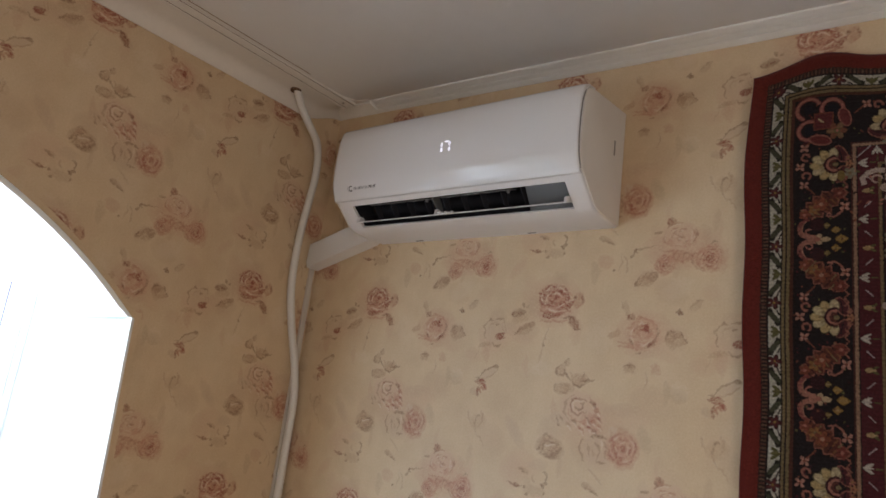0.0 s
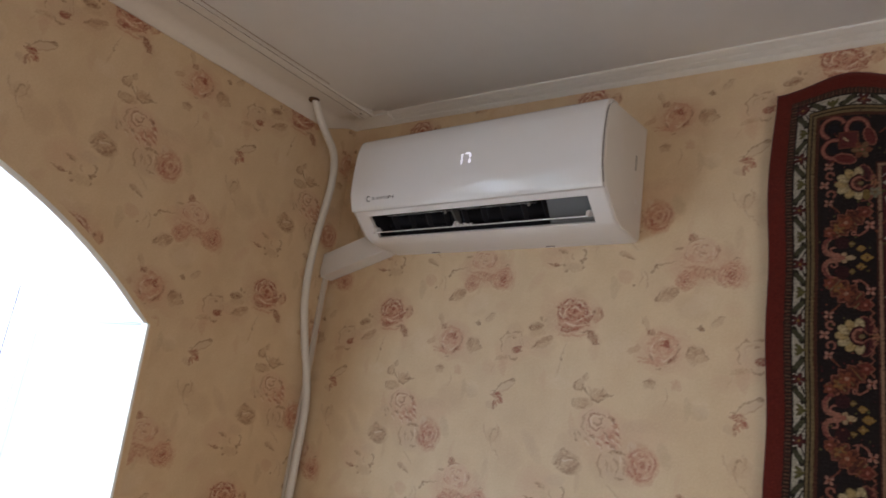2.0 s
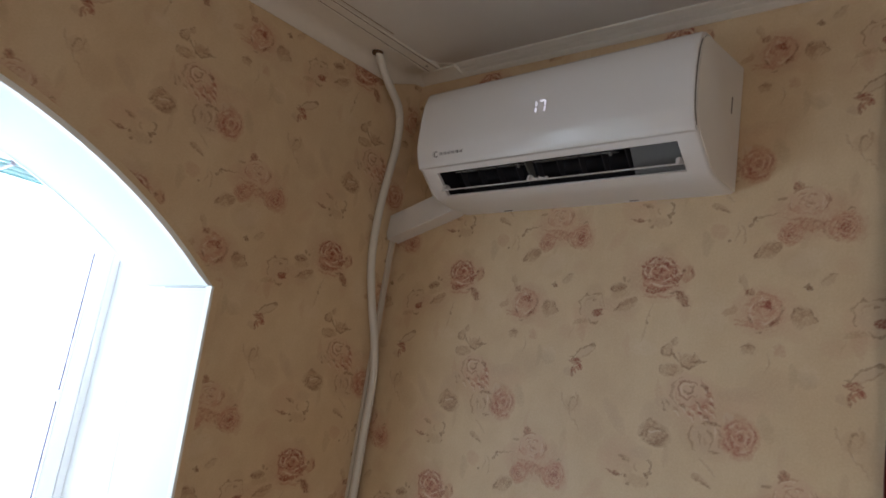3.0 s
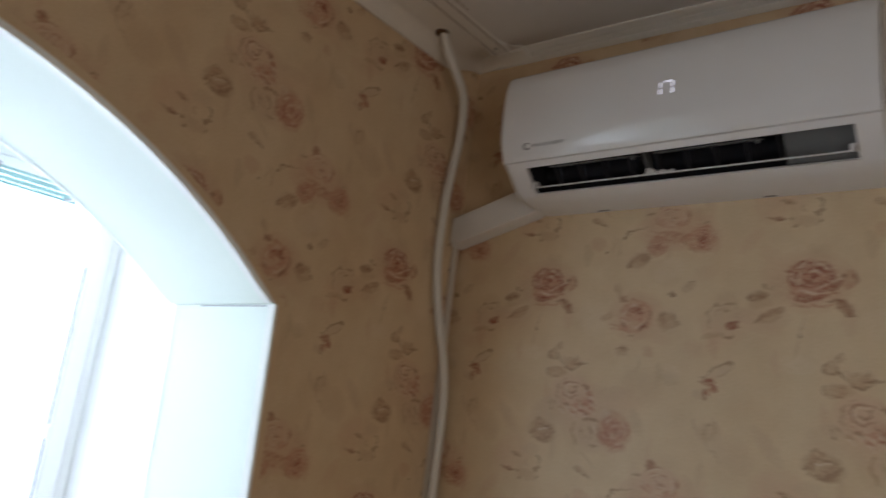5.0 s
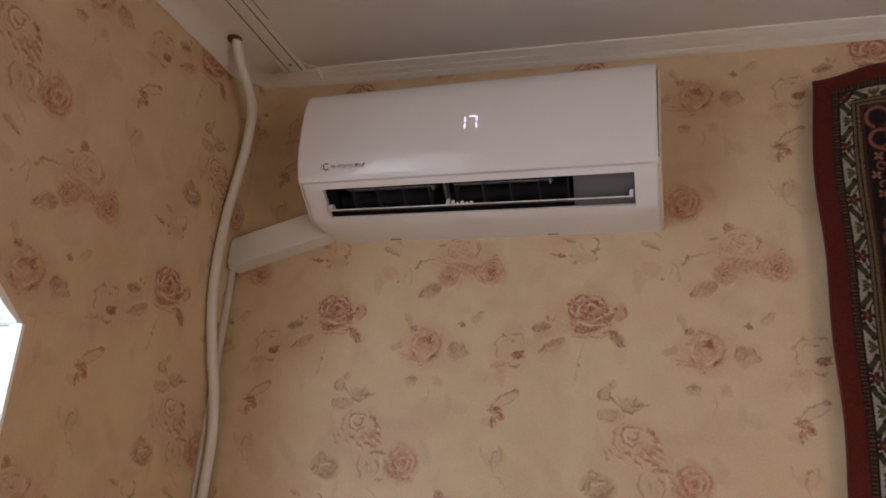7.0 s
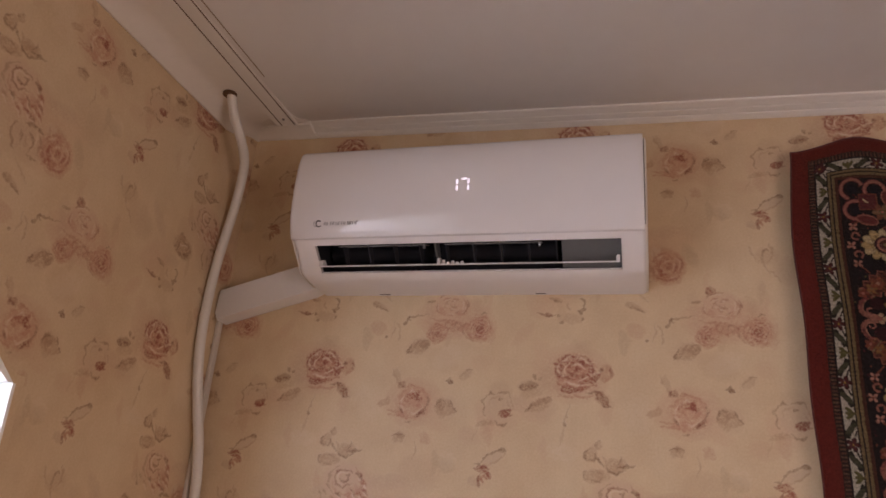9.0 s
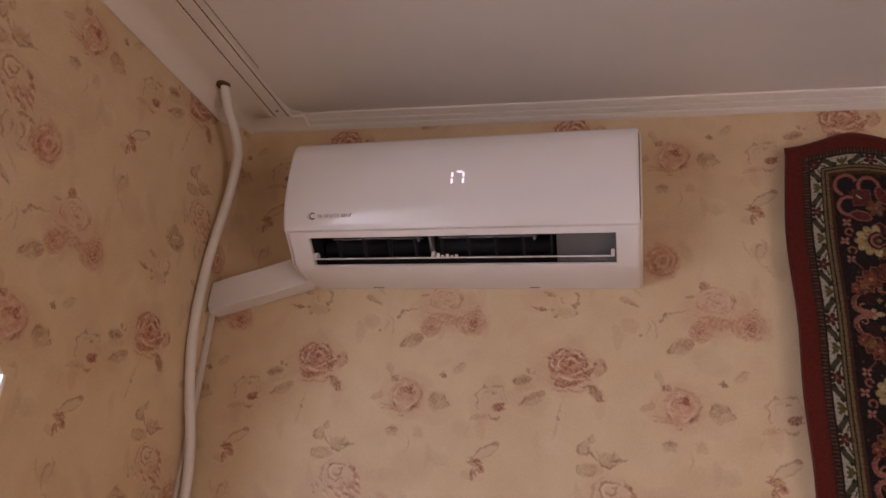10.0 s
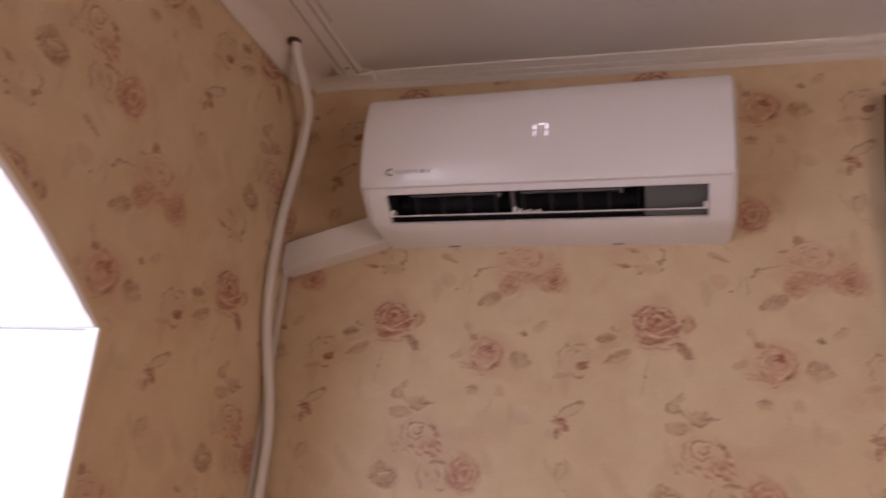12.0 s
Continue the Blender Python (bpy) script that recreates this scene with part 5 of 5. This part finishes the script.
def weave(s, x0, x1, z0, z1, step=0.0011):
    """Lays the sheet's shapes, in their order, as single knots on an even net, each a little off its place and tone."""
    gen = np.random.default_rng(8)
    nx, nz = int((x1 - x0) / step), int((z1 - z0) / step)
    gx, gz = np.meshgrid(x0 + np.arange(nx + 1) * step, z1 - np.arange(nz + 1) * step, indexing="ij")
    px, pz = gx + gen.uniform(-0.5, 0.5, gx.shape) * step, gz + gen.uniform(-0.5, 0.5, gx.shape) * step
    tone = np.zeros(gx.shape + (3,)) + BIND
    for f in s.faces:
        pts = [s.uv[v] for v in f]
        us, vs = [p[0] for p in pts], [p[1] for p in pts]
        i0, i1 = max(0, int((min(us) - x0) / step) - 1), min(nx, int((max(us) - x0) / step) + 2)
        j0, j1 = max(0, int((z1 - max(vs)) / step) - 1), min(nz, int((z1 - min(vs)) / step) + 2)
        if i0 > i1 or j0 > j1:
            continue
        ax, az = px[i0:i1 + 1, j0:j1 + 1], pz[i0:i1 + 1, j0:j1 + 1]
        inside = np.zeros(ax.shape, bool)
        for (u0, v0), (u1, v1) in zip(pts, pts[1:] + pts[:1]):
            if v0 != v1:
                inside ^= ((az < v0) != (az < v1)) & (ax < u0 + (az - v0) * (u1 - u0) / (v1 - v0))
        tone[i0:i1 + 1, j0:j1 + 1][inside] = s.col[f[0]]
    tone *= (gen.uniform(0.72, 1.28, gx.shape) * (1 + 0.10 * np.sin(gz * 900)))[..., None]
    lift = gen.uniform(0.0, 0.0007, gx.shape)
    knots = []
    for i in range(nx + 1):
        for j in range(nz + 1):
            hx, hz = hang(gx[i, j], gz[i, j])
            knots.append((hx, bulge(gx[i, j], gz[i, j]) - 0.0013 - lift[i, j], hz))
    cells = [(i * (nz + 1) + j, i * (nz + 1) + j + 1, (i + 1) * (nz + 1) + j + 1, (i + 1) * (nz + 1) + j) for i in range(nx) for j in range(nz)]
    return knots, tone.reshape(-1, 3), cells


def carpet():
    rug = empty("wall_carpet", (2.05, -0.01, CZ0), "dark red patterned oriental carpet hung on the wall", "carpet")
    # the cloth itself, wavy and with thickness
    bm = bmesh.new()
    nx, nz = 90, 70
    grid = []
    for side in (0, 1):
        rows = []
        for i in range(nx + 1):
            t = (i / nx) ** 1.5
            row = []
            for j in range(nz + 1):
                q = (j / nz) ** 1.4
                x, z = CX0 + (CX1 - CX0) * t, CZ1 - (CZ1 - CZ0) * q
                hx, hz = hang(x, z)
                edge = min(i, nx - i, j, nz - j) == 0
                row.append(bm.verts.new((hx, bulge(x, z) + 0.009 if side else bulge(x, z) + (0.004 if edge else 0), hz)))
            rows.append(row)
        grid.append(rows)
    for rows in grid:
        for i in range(nx):
            for j in range(nz):
                bm.faces.new((rows[i][j], rows[i + 1][j], rows[i + 1][j + 1], rows[i][j + 1]))
    f, b = grid
    rim = [(i, 0) for i in range(nx)] + [(nx, j) for j in range(nz)] + [(i, nz) for i in range(nx, 0, -1)] + [(0, j) for j in range(nz, 0, -1)]
    for p, q in zip(rim, rim[1:] + rim[:1]):
        bm.faces.new((f[p[0]][p[1]], f[q[0]][q[1]], b[q[0]][q[1]], b[p[0]][p[1]]))
    cloth = part("cloth", bm, CARPET, rug, "dark red woven ground", smooth=60)
    att = cloth.data.attributes.new("print_color", "FLOAT_COLOR", "POINT")
    att.data.foreach_set("color", np.tile(np.array((*BIND, 1.0), np.float32), len(cloth.data.vertices)))

    s = Sheet()
    W, H = CX1 - CX0, CZ1 - CZ0

    def ring(d0, d1, col, step=0.02):
        """A border strip between two distances from the carpet's edge."""
        for side in range(4):
            length = H if side in (0, 2) else W
            n = int(length / step)
            a, b2 = [], []
            for i in range(n + 1):
                a.append(at(side, d0 + (length - 2 * d0) * i / n, d0))
                b2.append(at(side, d1 + (length - 2 * d1) * i / n, d1))
            s.layer += 1
            va = [s.vert(*p, col, 1.0) for p in a]
            vb = [s.vert(*p, col, 1.0) for p in b2]
            for i in range(n):
                s.faces.append((va[i], va[i + 1], vb[i + 1], vb[i]))

    def at(side, along, d):
        return ((CX0 + d, CZ1 - along), (CX0 + along, CZ1 - d), (CX1 - d, CZ1 - along), (CX0 + along, CZ0 + d))[side]

    for d0, d1, col in ((0.031, 0.0425, (0.026, 0.014, 0.010)), (0.0425, 0.045, NIGHT), (0.045, 0.0632, WOOL), (0.0632, 0.0655, NIGHT), (0.0655, 0.0700, GOLD), (0.0700, 0.0725, NIGHT),
                        (0.0725, 0.0775, GOLD), (0.0775, 0.0835, (0.06, 0.02, 0.012)), (0.0835, 0.1735, NIGHT), (0.1735, 0.1765, (0.05, 0.016, 0.012)), (0.1765, 0.1818, (0.24, 0.145, 0.085)),
                        (0.1818, 0.1838, NIGHT), (0.1838, 0.2145, MAROON), (0.2145, 0.2192, GOLD), (0.2192, 0.2225, NIGHT), (0.2225, 0.40, (0.045, 0.011, 0.013))):
        cuts = max(1, math.ceil((d1 - d0) / 0.010))
        for c in range(cuts):
            ring(d0 + (d1 - d0) * c / cuts, d0 + (d1 - d0) * (c + 1) / cuts, col)
    x0, z0, x1, z1 = CX0 + 0.40, CZ0 + 0.40, CX1 - 0.40, CZ1 - 0.40
    for i in range(24):
        for j in range(24):
            xa, xb, za, zb = x0 + (x1 - x0) * i / 24, x0 + (x1 - x0) * (i + 1) / 24, z0 + (z1 - z0) * j / 24, z0 + (z1 - z0) * (j + 1) / 24
            s.poly([(xa, za), (xb, za), (xb, zb), (xa, zb)], MAROON)

    def draw(side, kind, pts, *rest):
        if kind == "band":
            s.band([at(side, *p) for p in pts], *rest)
        else:
            s.poly([at(side, *p) for p in pts], *rest)

    def oval(side, a, d, ra, rd, col, rot=0.0, n=9):
        c, q = math.cos(rot), math.sin(rot)
        draw(side, "poly", [(a + ra * math.cos(t) * c - rd * math.sin(t) * q, d + ra * math.cos(t) * q + rd * math.sin(t) * c) for t in [2 * math.pi * k / n for k in range(n)]], col)

    def floret(side, a, d, r, col, eye):
        for k in range(5):
            t = 2 * math.pi * k / 5 + 0.3
            oval(side, a + r * math.cos(t), d + r * math.sin(t), r * 0.72, r * 0.55, lerp(col, NIGHT, 0.12 * (k % 2)), t)
        oval(side, a, d, r * 0.45, r * 0.45, eye)

    def cross(side, a, d, r, col):
        for k in range(4):
            t = math.pi * (0.5 * k + 0.22)
            oval(side, a + r * math.cos(t), d + r * math.sin(t), r * 0.74, r * 0.52, lerp(col, PINKY, 0.25 * (k % 2)), t)
        oval(side, a, d, r * 0.40, r * 0.40, RUST)

    def kite(side, a, d, ra, rd, col):
        draw(side, "poly", [(a, d + rd), (a + ra, d), (a + ra * 0.45, d - rd * 0.6), (a, d - rd * 0.8), (a - ra * 0.45, d - rd * 0.6), (a - ra, d)], col)
        draw(side, "band", [(a, d - rd * 0.5), (a, d + rd * 0.6)], 0.0020, lerp(col, CREAM, 0.25))

    def curl(side, a, d, r, t0, t1, width, col):
        draw(side, "band", [(a + r * (1 - 0.35 * k / 9) * math.cos(t0 + (t1 - t0) * k / 9), d + r * (1 - 0.35 * k / 9) * math.sin(t0 + (t1 - t0) * k / 9)) for k in range(10)], width, col)

    rg = random.Random(5)
    for side in range(4):
        length = H if side in (0, 2) else W
        # ticks on the outer line
        n = int((length - 0.06) / 0.0064)
        for k in range(n):
            a = 0.032 + k * 0.0064
            draw(side, "poly", [(a, 0.0330), (a + 0.0030, 0.0325), (a + 0.0030, 0.0415), (a, 0.0415)], (0.105, 0.060, 0.035) if k % 2 else (0.085, 0.035, 0.022))
        # narrow pale border: leaves, olive tufts, red flowers in turn
        per = 0.1035
        n = int((length - 0.08) / per)
        for k in range(n + 1):
            a = 0.052 + k * per
            if a > length - 0.05:
                break
            floret(side, a, 0.054, 0.0074, (0.045, 0.012, 0.012), OLIVE)
            floret(side, a, 0.054, 0.0048, (0.085, 0.020, 0.018), AMBER)
            for sg, da in ((1, 0.026), (-1, 0.078)):
                if a + da < length - 0.05:
                    draw(side, "band", [(a + da - 0.015 * sg, 0.0460), (a + da - 0.005 * sg, 0.0500), (a + da + 0.005 * sg, 0.0580), (a + da + 0.015 * sg, 0.0620)], 0.0092, (0.020, 0.018, 0.012))
                    oval(side, a + da, 0.054, 0.0130, 0.0050, (0.046, 0.048, 0.026), sg * 0.72)
                    draw(side, "band", [(a + da - 0.013 * sg, 0.0585), (a + da - 0.003 * sg, 0.0625)], 0.0024, NIGHT)
            if a + 0.052 < length - 0.05:
                for t in (-0.7, 0, 0.7):
                    oval(side, a + 0.052 + 0.007 * math.sin(t), 0.053 + 0.004 * math.cos(t), 0.0034, 0.0085, OLIVE if t else (0.10, 0.085, 0.03), t)
        # broad night-coloured border: half rosettes, curls, winged leaves, amber drops
        per = 0.277
        first = 0.213 if side in (0, 2) else 0.235
        n = int(length / per)
        for k in range(-1, n + 1):
            a = first + k * per
            if a < 0.17 or a > length - 0.15:
                continue
            for q in range(60):
                oval(side, a + rg.uniform(-0.138, 0.138), rg.uniform(0.086, 0.167), rg.uniform(0.0014, 0.0030), rg.uniform(0.0012, 0.0022), rg.choice((RUST, MAROON, MAROON, WINE, OLIVE)), rg.uniform(0, 3), 6)
            # wine leaves behind the rosette, edged in pink
            for sg in (-1, 1):
                oval(side, a + sg * 0.019, 0.158, 0.0180, 0.0105, lerp(PINKY, RUST, 0.45), sg * -0.45)
                oval(side, a + sg * 0.019, 0.158, 0.0160, 0.0085, (0.060, 0.014, 0.016), sg * -0.45)
                draw(side, "band", [(a + sg * 0.006, 0.160), (a + sg * 0.028, 0.156)], 0.0018, NIGHT)
                floret(side, a + sg * 0.011, 0.1695, 0.0030, lerp(PINKY, RUST, 0.3), AMBER)
            # seven rounded petals in a half ring
            for q in range(7):
                t = math.pi * (0.5 + q / 6)
                pa, pd = math.sin(t), math.cos(t)
                tone = lerp(CREAM, (0.32, 0.22, 0.085), 0.75 * (q % 2))
                oval(side, a + 0.0205 * pa, 0.1465 + 0.0260 * pd, 0.0078, 0.0112, lerp(tone, OLIVE, 0.6), -t + math.pi * 0.5 + 1.57, 11)
                oval(side, a + 0.0205 * pa, 0.1465 + 0.0260 * pd, 0.0066, 0.0100, tone, -t + math.pi * 0.5 + 1.57, 11)
                oval(side, a + 0.0160 * pa, 0.1465 + 0.0190 * pd, 0.0022, 0.0046, lerp(tone, GOLD, 0.7), -t + math.pi * 0.5 + 1.57, 7)
            arch = [(math.sin(math.pi * (0.45 + 1.1 * q / 10)), math.cos(math.pi * (0.45 + 1.1 * q / 10))) for q in range(11)]
            draw(side, "poly", [(a + 0.0175 * u, 0.1490 + 0.0180 * v) for u, v in arch], (0.030, 0.007, 0.010))
            draw(side, "band", [(a + 0.0115 * u, 0.1490 + 0.0120 * v) for u, v in arch], 0.0044, PINKY)
            draw(side, "band", [(a + 0.0065 * u, 0.1490 + 0.0070 * v) for u, v in arch], 0.0034, (0.085, 0.026, 0.018))
            oval(side, a, 0.1500, 0.0040, 0.0046, GOLD)
            floret(side, a, 0.171, 0.0040, lerp(PINKY, AMBER, 0.4), RUST)
            # florets and ring curls on the outer side
            cross(side, a, 0.0945, 0.0052, PALE)
            for sg in (-1, 1):
                curl(side, a + sg * 0.018, 0.1040, 0.0076, 0.4, 0.4 + sg * 5.4, 0.0040, lerp(PINKY, RUST, 0.35))
                cross(side, a + sg * 0.0355, 0.1010, 0.0052, PALE)
                draw(side, "band", [(a + sg * 0.040, 0.104), (a + sg * 0.048, 0.112), (a + sg * 0.055, 0.118)], 0.0026, RUST)
            for sg, b in ((1, a - per / 2), (-1, a + per / 2)):
                if b < 0.185 or b > length - 0.17:
                    continue
                # winged leaf that runs from the thick curl towards the rosette
                spine = [(b + sg * (0.040 + 0.050 * q / 10), 0.098 + 0.062 * q / 10) for q in range(11)]
                for grow, tone in ((0.0030, lerp(PINKY, RUST, 0.45)), (0.0, (0.075, 0.022, 0.014))):
                    lf, rt = [], []
                    for q, (pa, pd) in enumerate(spine):
                        wd = (0.0205 if q % 2 else 0.0120) * math.sin(math.pi * (0.10 + 0.82 * q / 10)) + grow
                        lf.append((pa - sg * wd * 0.72, pd + wd * 0.62))
                        rt.append((pa + sg * wd * 0.72, pd - wd * 0.62))
                    for q in range(10):
                        draw(side, "poly", [lf[q], lf[q + 1], rt[q + 1], rt[q]], lerp(tone, RUST, rg.uniform(0.0, 0.5)))
                for q in range(1, 10):
                    pa, pd = spine[q]
                    for e in (-1, 1):
                        draw(side, "band", [(pa, pd), (pa - sg * 0.011 * e, pd + 0.0085 * e)], 0.0020, rg.choice((GOLD, (0.03, 0.010, 0.010), lerp(RUST, AMBER, 0.3), (0.03, 0.010, 0.010))))
                floret(side, b + sg * 0.046, 0.1010, 0.0060, (0.16, 0.042, 0.022), PINKY)
                floret(side, b + sg * 0.056, 0.1165, 0.0062, lerp(RUST, AMBER, 0.55), GOLD)
                floret(side, b + sg * 0.065, 0.1270, 0.0078, (0.17, 0.050, 0.024), lerp(PINKY, CREAM, 0.35))
                floret(side, b + sg * 0.084, 0.1560, 0.0066, (0.13, 0.030, 0.020), PINKY)
                # pink twigs on the inner side
                draw(side, "band", [(b + sg * 0.043, 0.139), (b + sg * 0.0405, 0.147), (b + sg * 0.046, 0.155), (b + sg * 0.054, 0.161)], 0.0034, lerp(PINKY, RUST, 0.3))
                curl(side, b + sg * 0.0445, 0.1395, 0.0040, 0, sg * 4.5, 0.0026, PINKY)
                cross(side, b + sg * 0.0595, 0.1635, 0.0056, PALE)
                draw(side, "band", [(b + sg * (0.070 + 0.007 * q), 0.1650 + 0.0030 * (-1) ** q) for q in range(8)], 0.0030, lerp(PINKY, RUST, 0.5))
            b = a + per / 2
            if b > length - 0.17:
                continue
            # thick pink curls either side of a cream bud, and amber drops
            for sg in (-1, 1):
                oval(side, b + sg * 0.0270, 0.1210, 0.0120, 0.0125, (0.030, 0.008, 0.009))
                way = [(0.0030, 0.118), (0.0045, 0.106), (0.0080, 0.097), (0.0160, 0.0925), (0.0255, 0.0935), (0.0335, 0.099), (0.0370, 0.107)]
                for q in range(6):
                    tone = lerp(lerp(PINKY, CREAM, 0.10), (0.150, 0.036, 0.030), q / 5)
                    draw(side, "band", [(b + sg * way[q][0], way[q][1]), (b + sg * way[q + 1][0], way[q + 1][1])], 0.0092 - 0.0006 * q, tone)
                draw(side, "band", [(b + sg * u, v + 0.0045) for u, v in way[1:6]], 0.0018, lerp(PINKY, CREAM, 0.2))
                curl(side, b + sg * 0.0130, 0.1075, 0.0060, 2.5, 2.5 - sg * 4.2, 0.0030, PINKY)
                for da, d, ra, rd, tone in ((0.0165, 0.1495, 0.0070, 0.0085, AMBER), (0.0250, 0.1360, 0.0058, 0.0060, lerp(AMBER, OLIVE, 0.5))):
                    kite(side, b + sg * da, d, ra, rd, tone)
            kite(side, b, 0.1580, 0.0082, 0.0115, AMBER)
            oval(side, b, 0.1335, 0.0050, 0.0082, lerp(CREAM, PINKY, 0.25))
            for sg in (-1, 1):
                oval(side, b + sg * 0.0062, 0.1240, 0.0042, 0.0046, lerp(CREAM, PINKY, 0.35))
            oval(side, b, 0.1210, 0.0046, 0.0050, PINKY)
        # small flowers of the maroon strip
        per = 0.1035
        n = int((length - 0.4) / per)
        for k in range(n + 1):
            a = 0.214 + k * per
            for q in (-0.5, 0, 0.5):
                oval(side, a + 0.0085 * math.sin(q), 0.202 - 0.0105 * math.cos(q), 0.0024, 0.0080, WOOL, -q)
            oval(side, a + per / 2, 0.198, 0.0042, 0.0085, lerp(AMBER, CREAM, 0.45))
            oval(side, a + per / 2 - 0.004, 0.205, 0.0022, 0.0050, OLIVE, 0.5)
            oval(side, a + per / 2 + 0.004, 0.205, 0.0022, 0.0050, OLIVE, -0.5)
            draw(side, "band", [(a, 0.202), (a, 0.212)], 0.0022, OLIVE)
            for sg in (-1, 1):
                draw(side, "band", [(a + sg * 0.021, 0.193), (a + sg * 0.032, 0.204)], 0.0018, (0.30, 0.25, 0.24))
        # inner field: pale lobed flowers, pale scrolls and olive tufts on maroon
        for k in range(int((length - 0.5) / 0.207) + 1):
            a = 0.262 + k * 0.207
            for q in range(40):
                oval(side, a + rg.uniform(-0.10, 0.10), rg.uniform(0.228, 0.33), 0.0034, 0.0020, rg.choice((RUST, OLIVE, NIGHT, NIGHT, PINKY)), rg.uniform(0, 3), 6)
            for q in range(8):
                t = 2 * math.pi * q / 8
                oval(side, a + 0.024 * math.cos(t), 0.246 + 0.0195 * math.sin(t), 0.0105, 0.0080, lerp(WOOL, PINKY, 0.35), t)
            oval(side, a, 0.246, 0.0130, 0.0115, (0.075, 0.014, 0.016))
            floret(side, a, 0.246, 0.0060, lerp(WOOL, PINKY, 0.3), OLIVE)
            for sg in (-1, 1):
                draw(side, "band", [(a + sg * 0.037, 0.231), (a + sg * 0.050, 0.229), (a + sg * 0.062, 0.233), (a + sg * 0.071, 0.243), (a + sg * 0.068, 0.255)], 0.0090, lerp(WOOL, PINKY, 0.25))
                curl(side, a + sg * 0.050, 0.246, 0.0085, 0, sg * 5.0, 0.0036, lerp(WOOL, PINKY, 0.5))
                floret(side, a + sg * 0.090, 0.231, 0.0066, lerp(OLIVE, WOOL, 0.3), GOLD)
                oval(side, a + sg * 0.1035, 0.235, 0.0062, 0.0105, lerp(OLIVE, AMBER, 0.4))
    # corner scrolls
    for cx, cz, fx, fz in ((CX0, CZ1, 1, -1), (CX1, CZ1, -1, -1), (CX0, CZ0, 1, 1), (CX1, CZ0, -1, 1)):
        def spot(px, py, rx, ry, col, rot=0.0, n=10):
            s.disc(cx + fx * px, cz + fz * py, rx, ry, col, rot * fx * fz, n)

        # three looped lobes round a red heart, a gold floret on the inner corner
        for px, py, r in ((0.1060, 0.1040, 0.0190), (0.1450, 0.1080, 0.0175), (0.1080, 0.1450, 0.0175)):
            ends = {0.0190: (1.9, 5.95)}.get(r) or ((2.75, 7.3) if px > py else (0.55, 5.1))
            loop = []
            for k in range(19):
                t = ends[0] + (ends[1] - ends[0]) * k / 18
                loop.append((cx + fx * (px + r * math.cos(t)), cz + fz * (py + r * math.sin(t))))
            s.band(loop, 0.0078, (0.150, 0.040, 0.036))
            s.band(loop, 0.0044, PINKY)
            spot(px + 0.001, py + 0.001, 0.0095, 0.0085, (0.009, 0.008, 0.012), 0.8)
        spot(0.131, 0.130, 0.0225, 0.0225, RUST, 0.785, 4)
        spot(0.131, 0.130, 0.0200, 0.0200, (0.088, 0.018, 0.018), 0.785, 4)
        for px, py, rot in ((0.165, 0.125, 1.30), (0.126, 0.165, 0.27)):
            spot(px, py, 0.0190, 0.0105, lerp(PINKY, RUST, 0.35), rot, 12)
            spot(px, py, 0.0165, 0.0078, (0.110, 0.022, 0.020), rot, 12)
        spot(0.127, 0.129, 0.0062, 0.0017, CREAM, 0.75)
        for k in range(6):
            t = math.pi * k / 3
            spot(0.152 + 0.0095 * math.cos(t), 0.150 + 0.0095 * math.sin(t), 0.0072, 0.0050, lerp(RUST, GOLD, 0.45 * (k % 2) + 0.2), t)
        spot(0.152, 0.150, 0.0052, 0.0052, OLIVE)
        spot(0.152, 0.150, 0.0028, 0.0028, PINKY)
    co = []
    for (x, z), n in zip(s.uv, s.lay):
        hx, hz = hang(x, z)
        co.append((hx, bulge(x, z) - 0.0010 - 0.0000004 * n, hz))
    # the stretch beside the wall's bare paper is woven knot by knot
    inner = CX0 + 0.30
    far = [f for f in s.faces if max(s.uv[v][0] for v in f) > inner or min(s.uv[v][1] for v in f) < KNOT_Z]
    sheet_object("woven_pattern", co, s.col, s.amt, far, CARPET, rug, "woven flowers and borders in cream, rust and pink")
    knots, tones, cells = weave(s, CX0 + 0.0300, inner, KNOT_Z, CZ1 - 0.0300)
    sheet_object("knotted_weave", knots, tones, np.ones(len(tones)), cells, CARPET, rug, "dense wool weave in black, cream and pink")
    return rug


carpet()
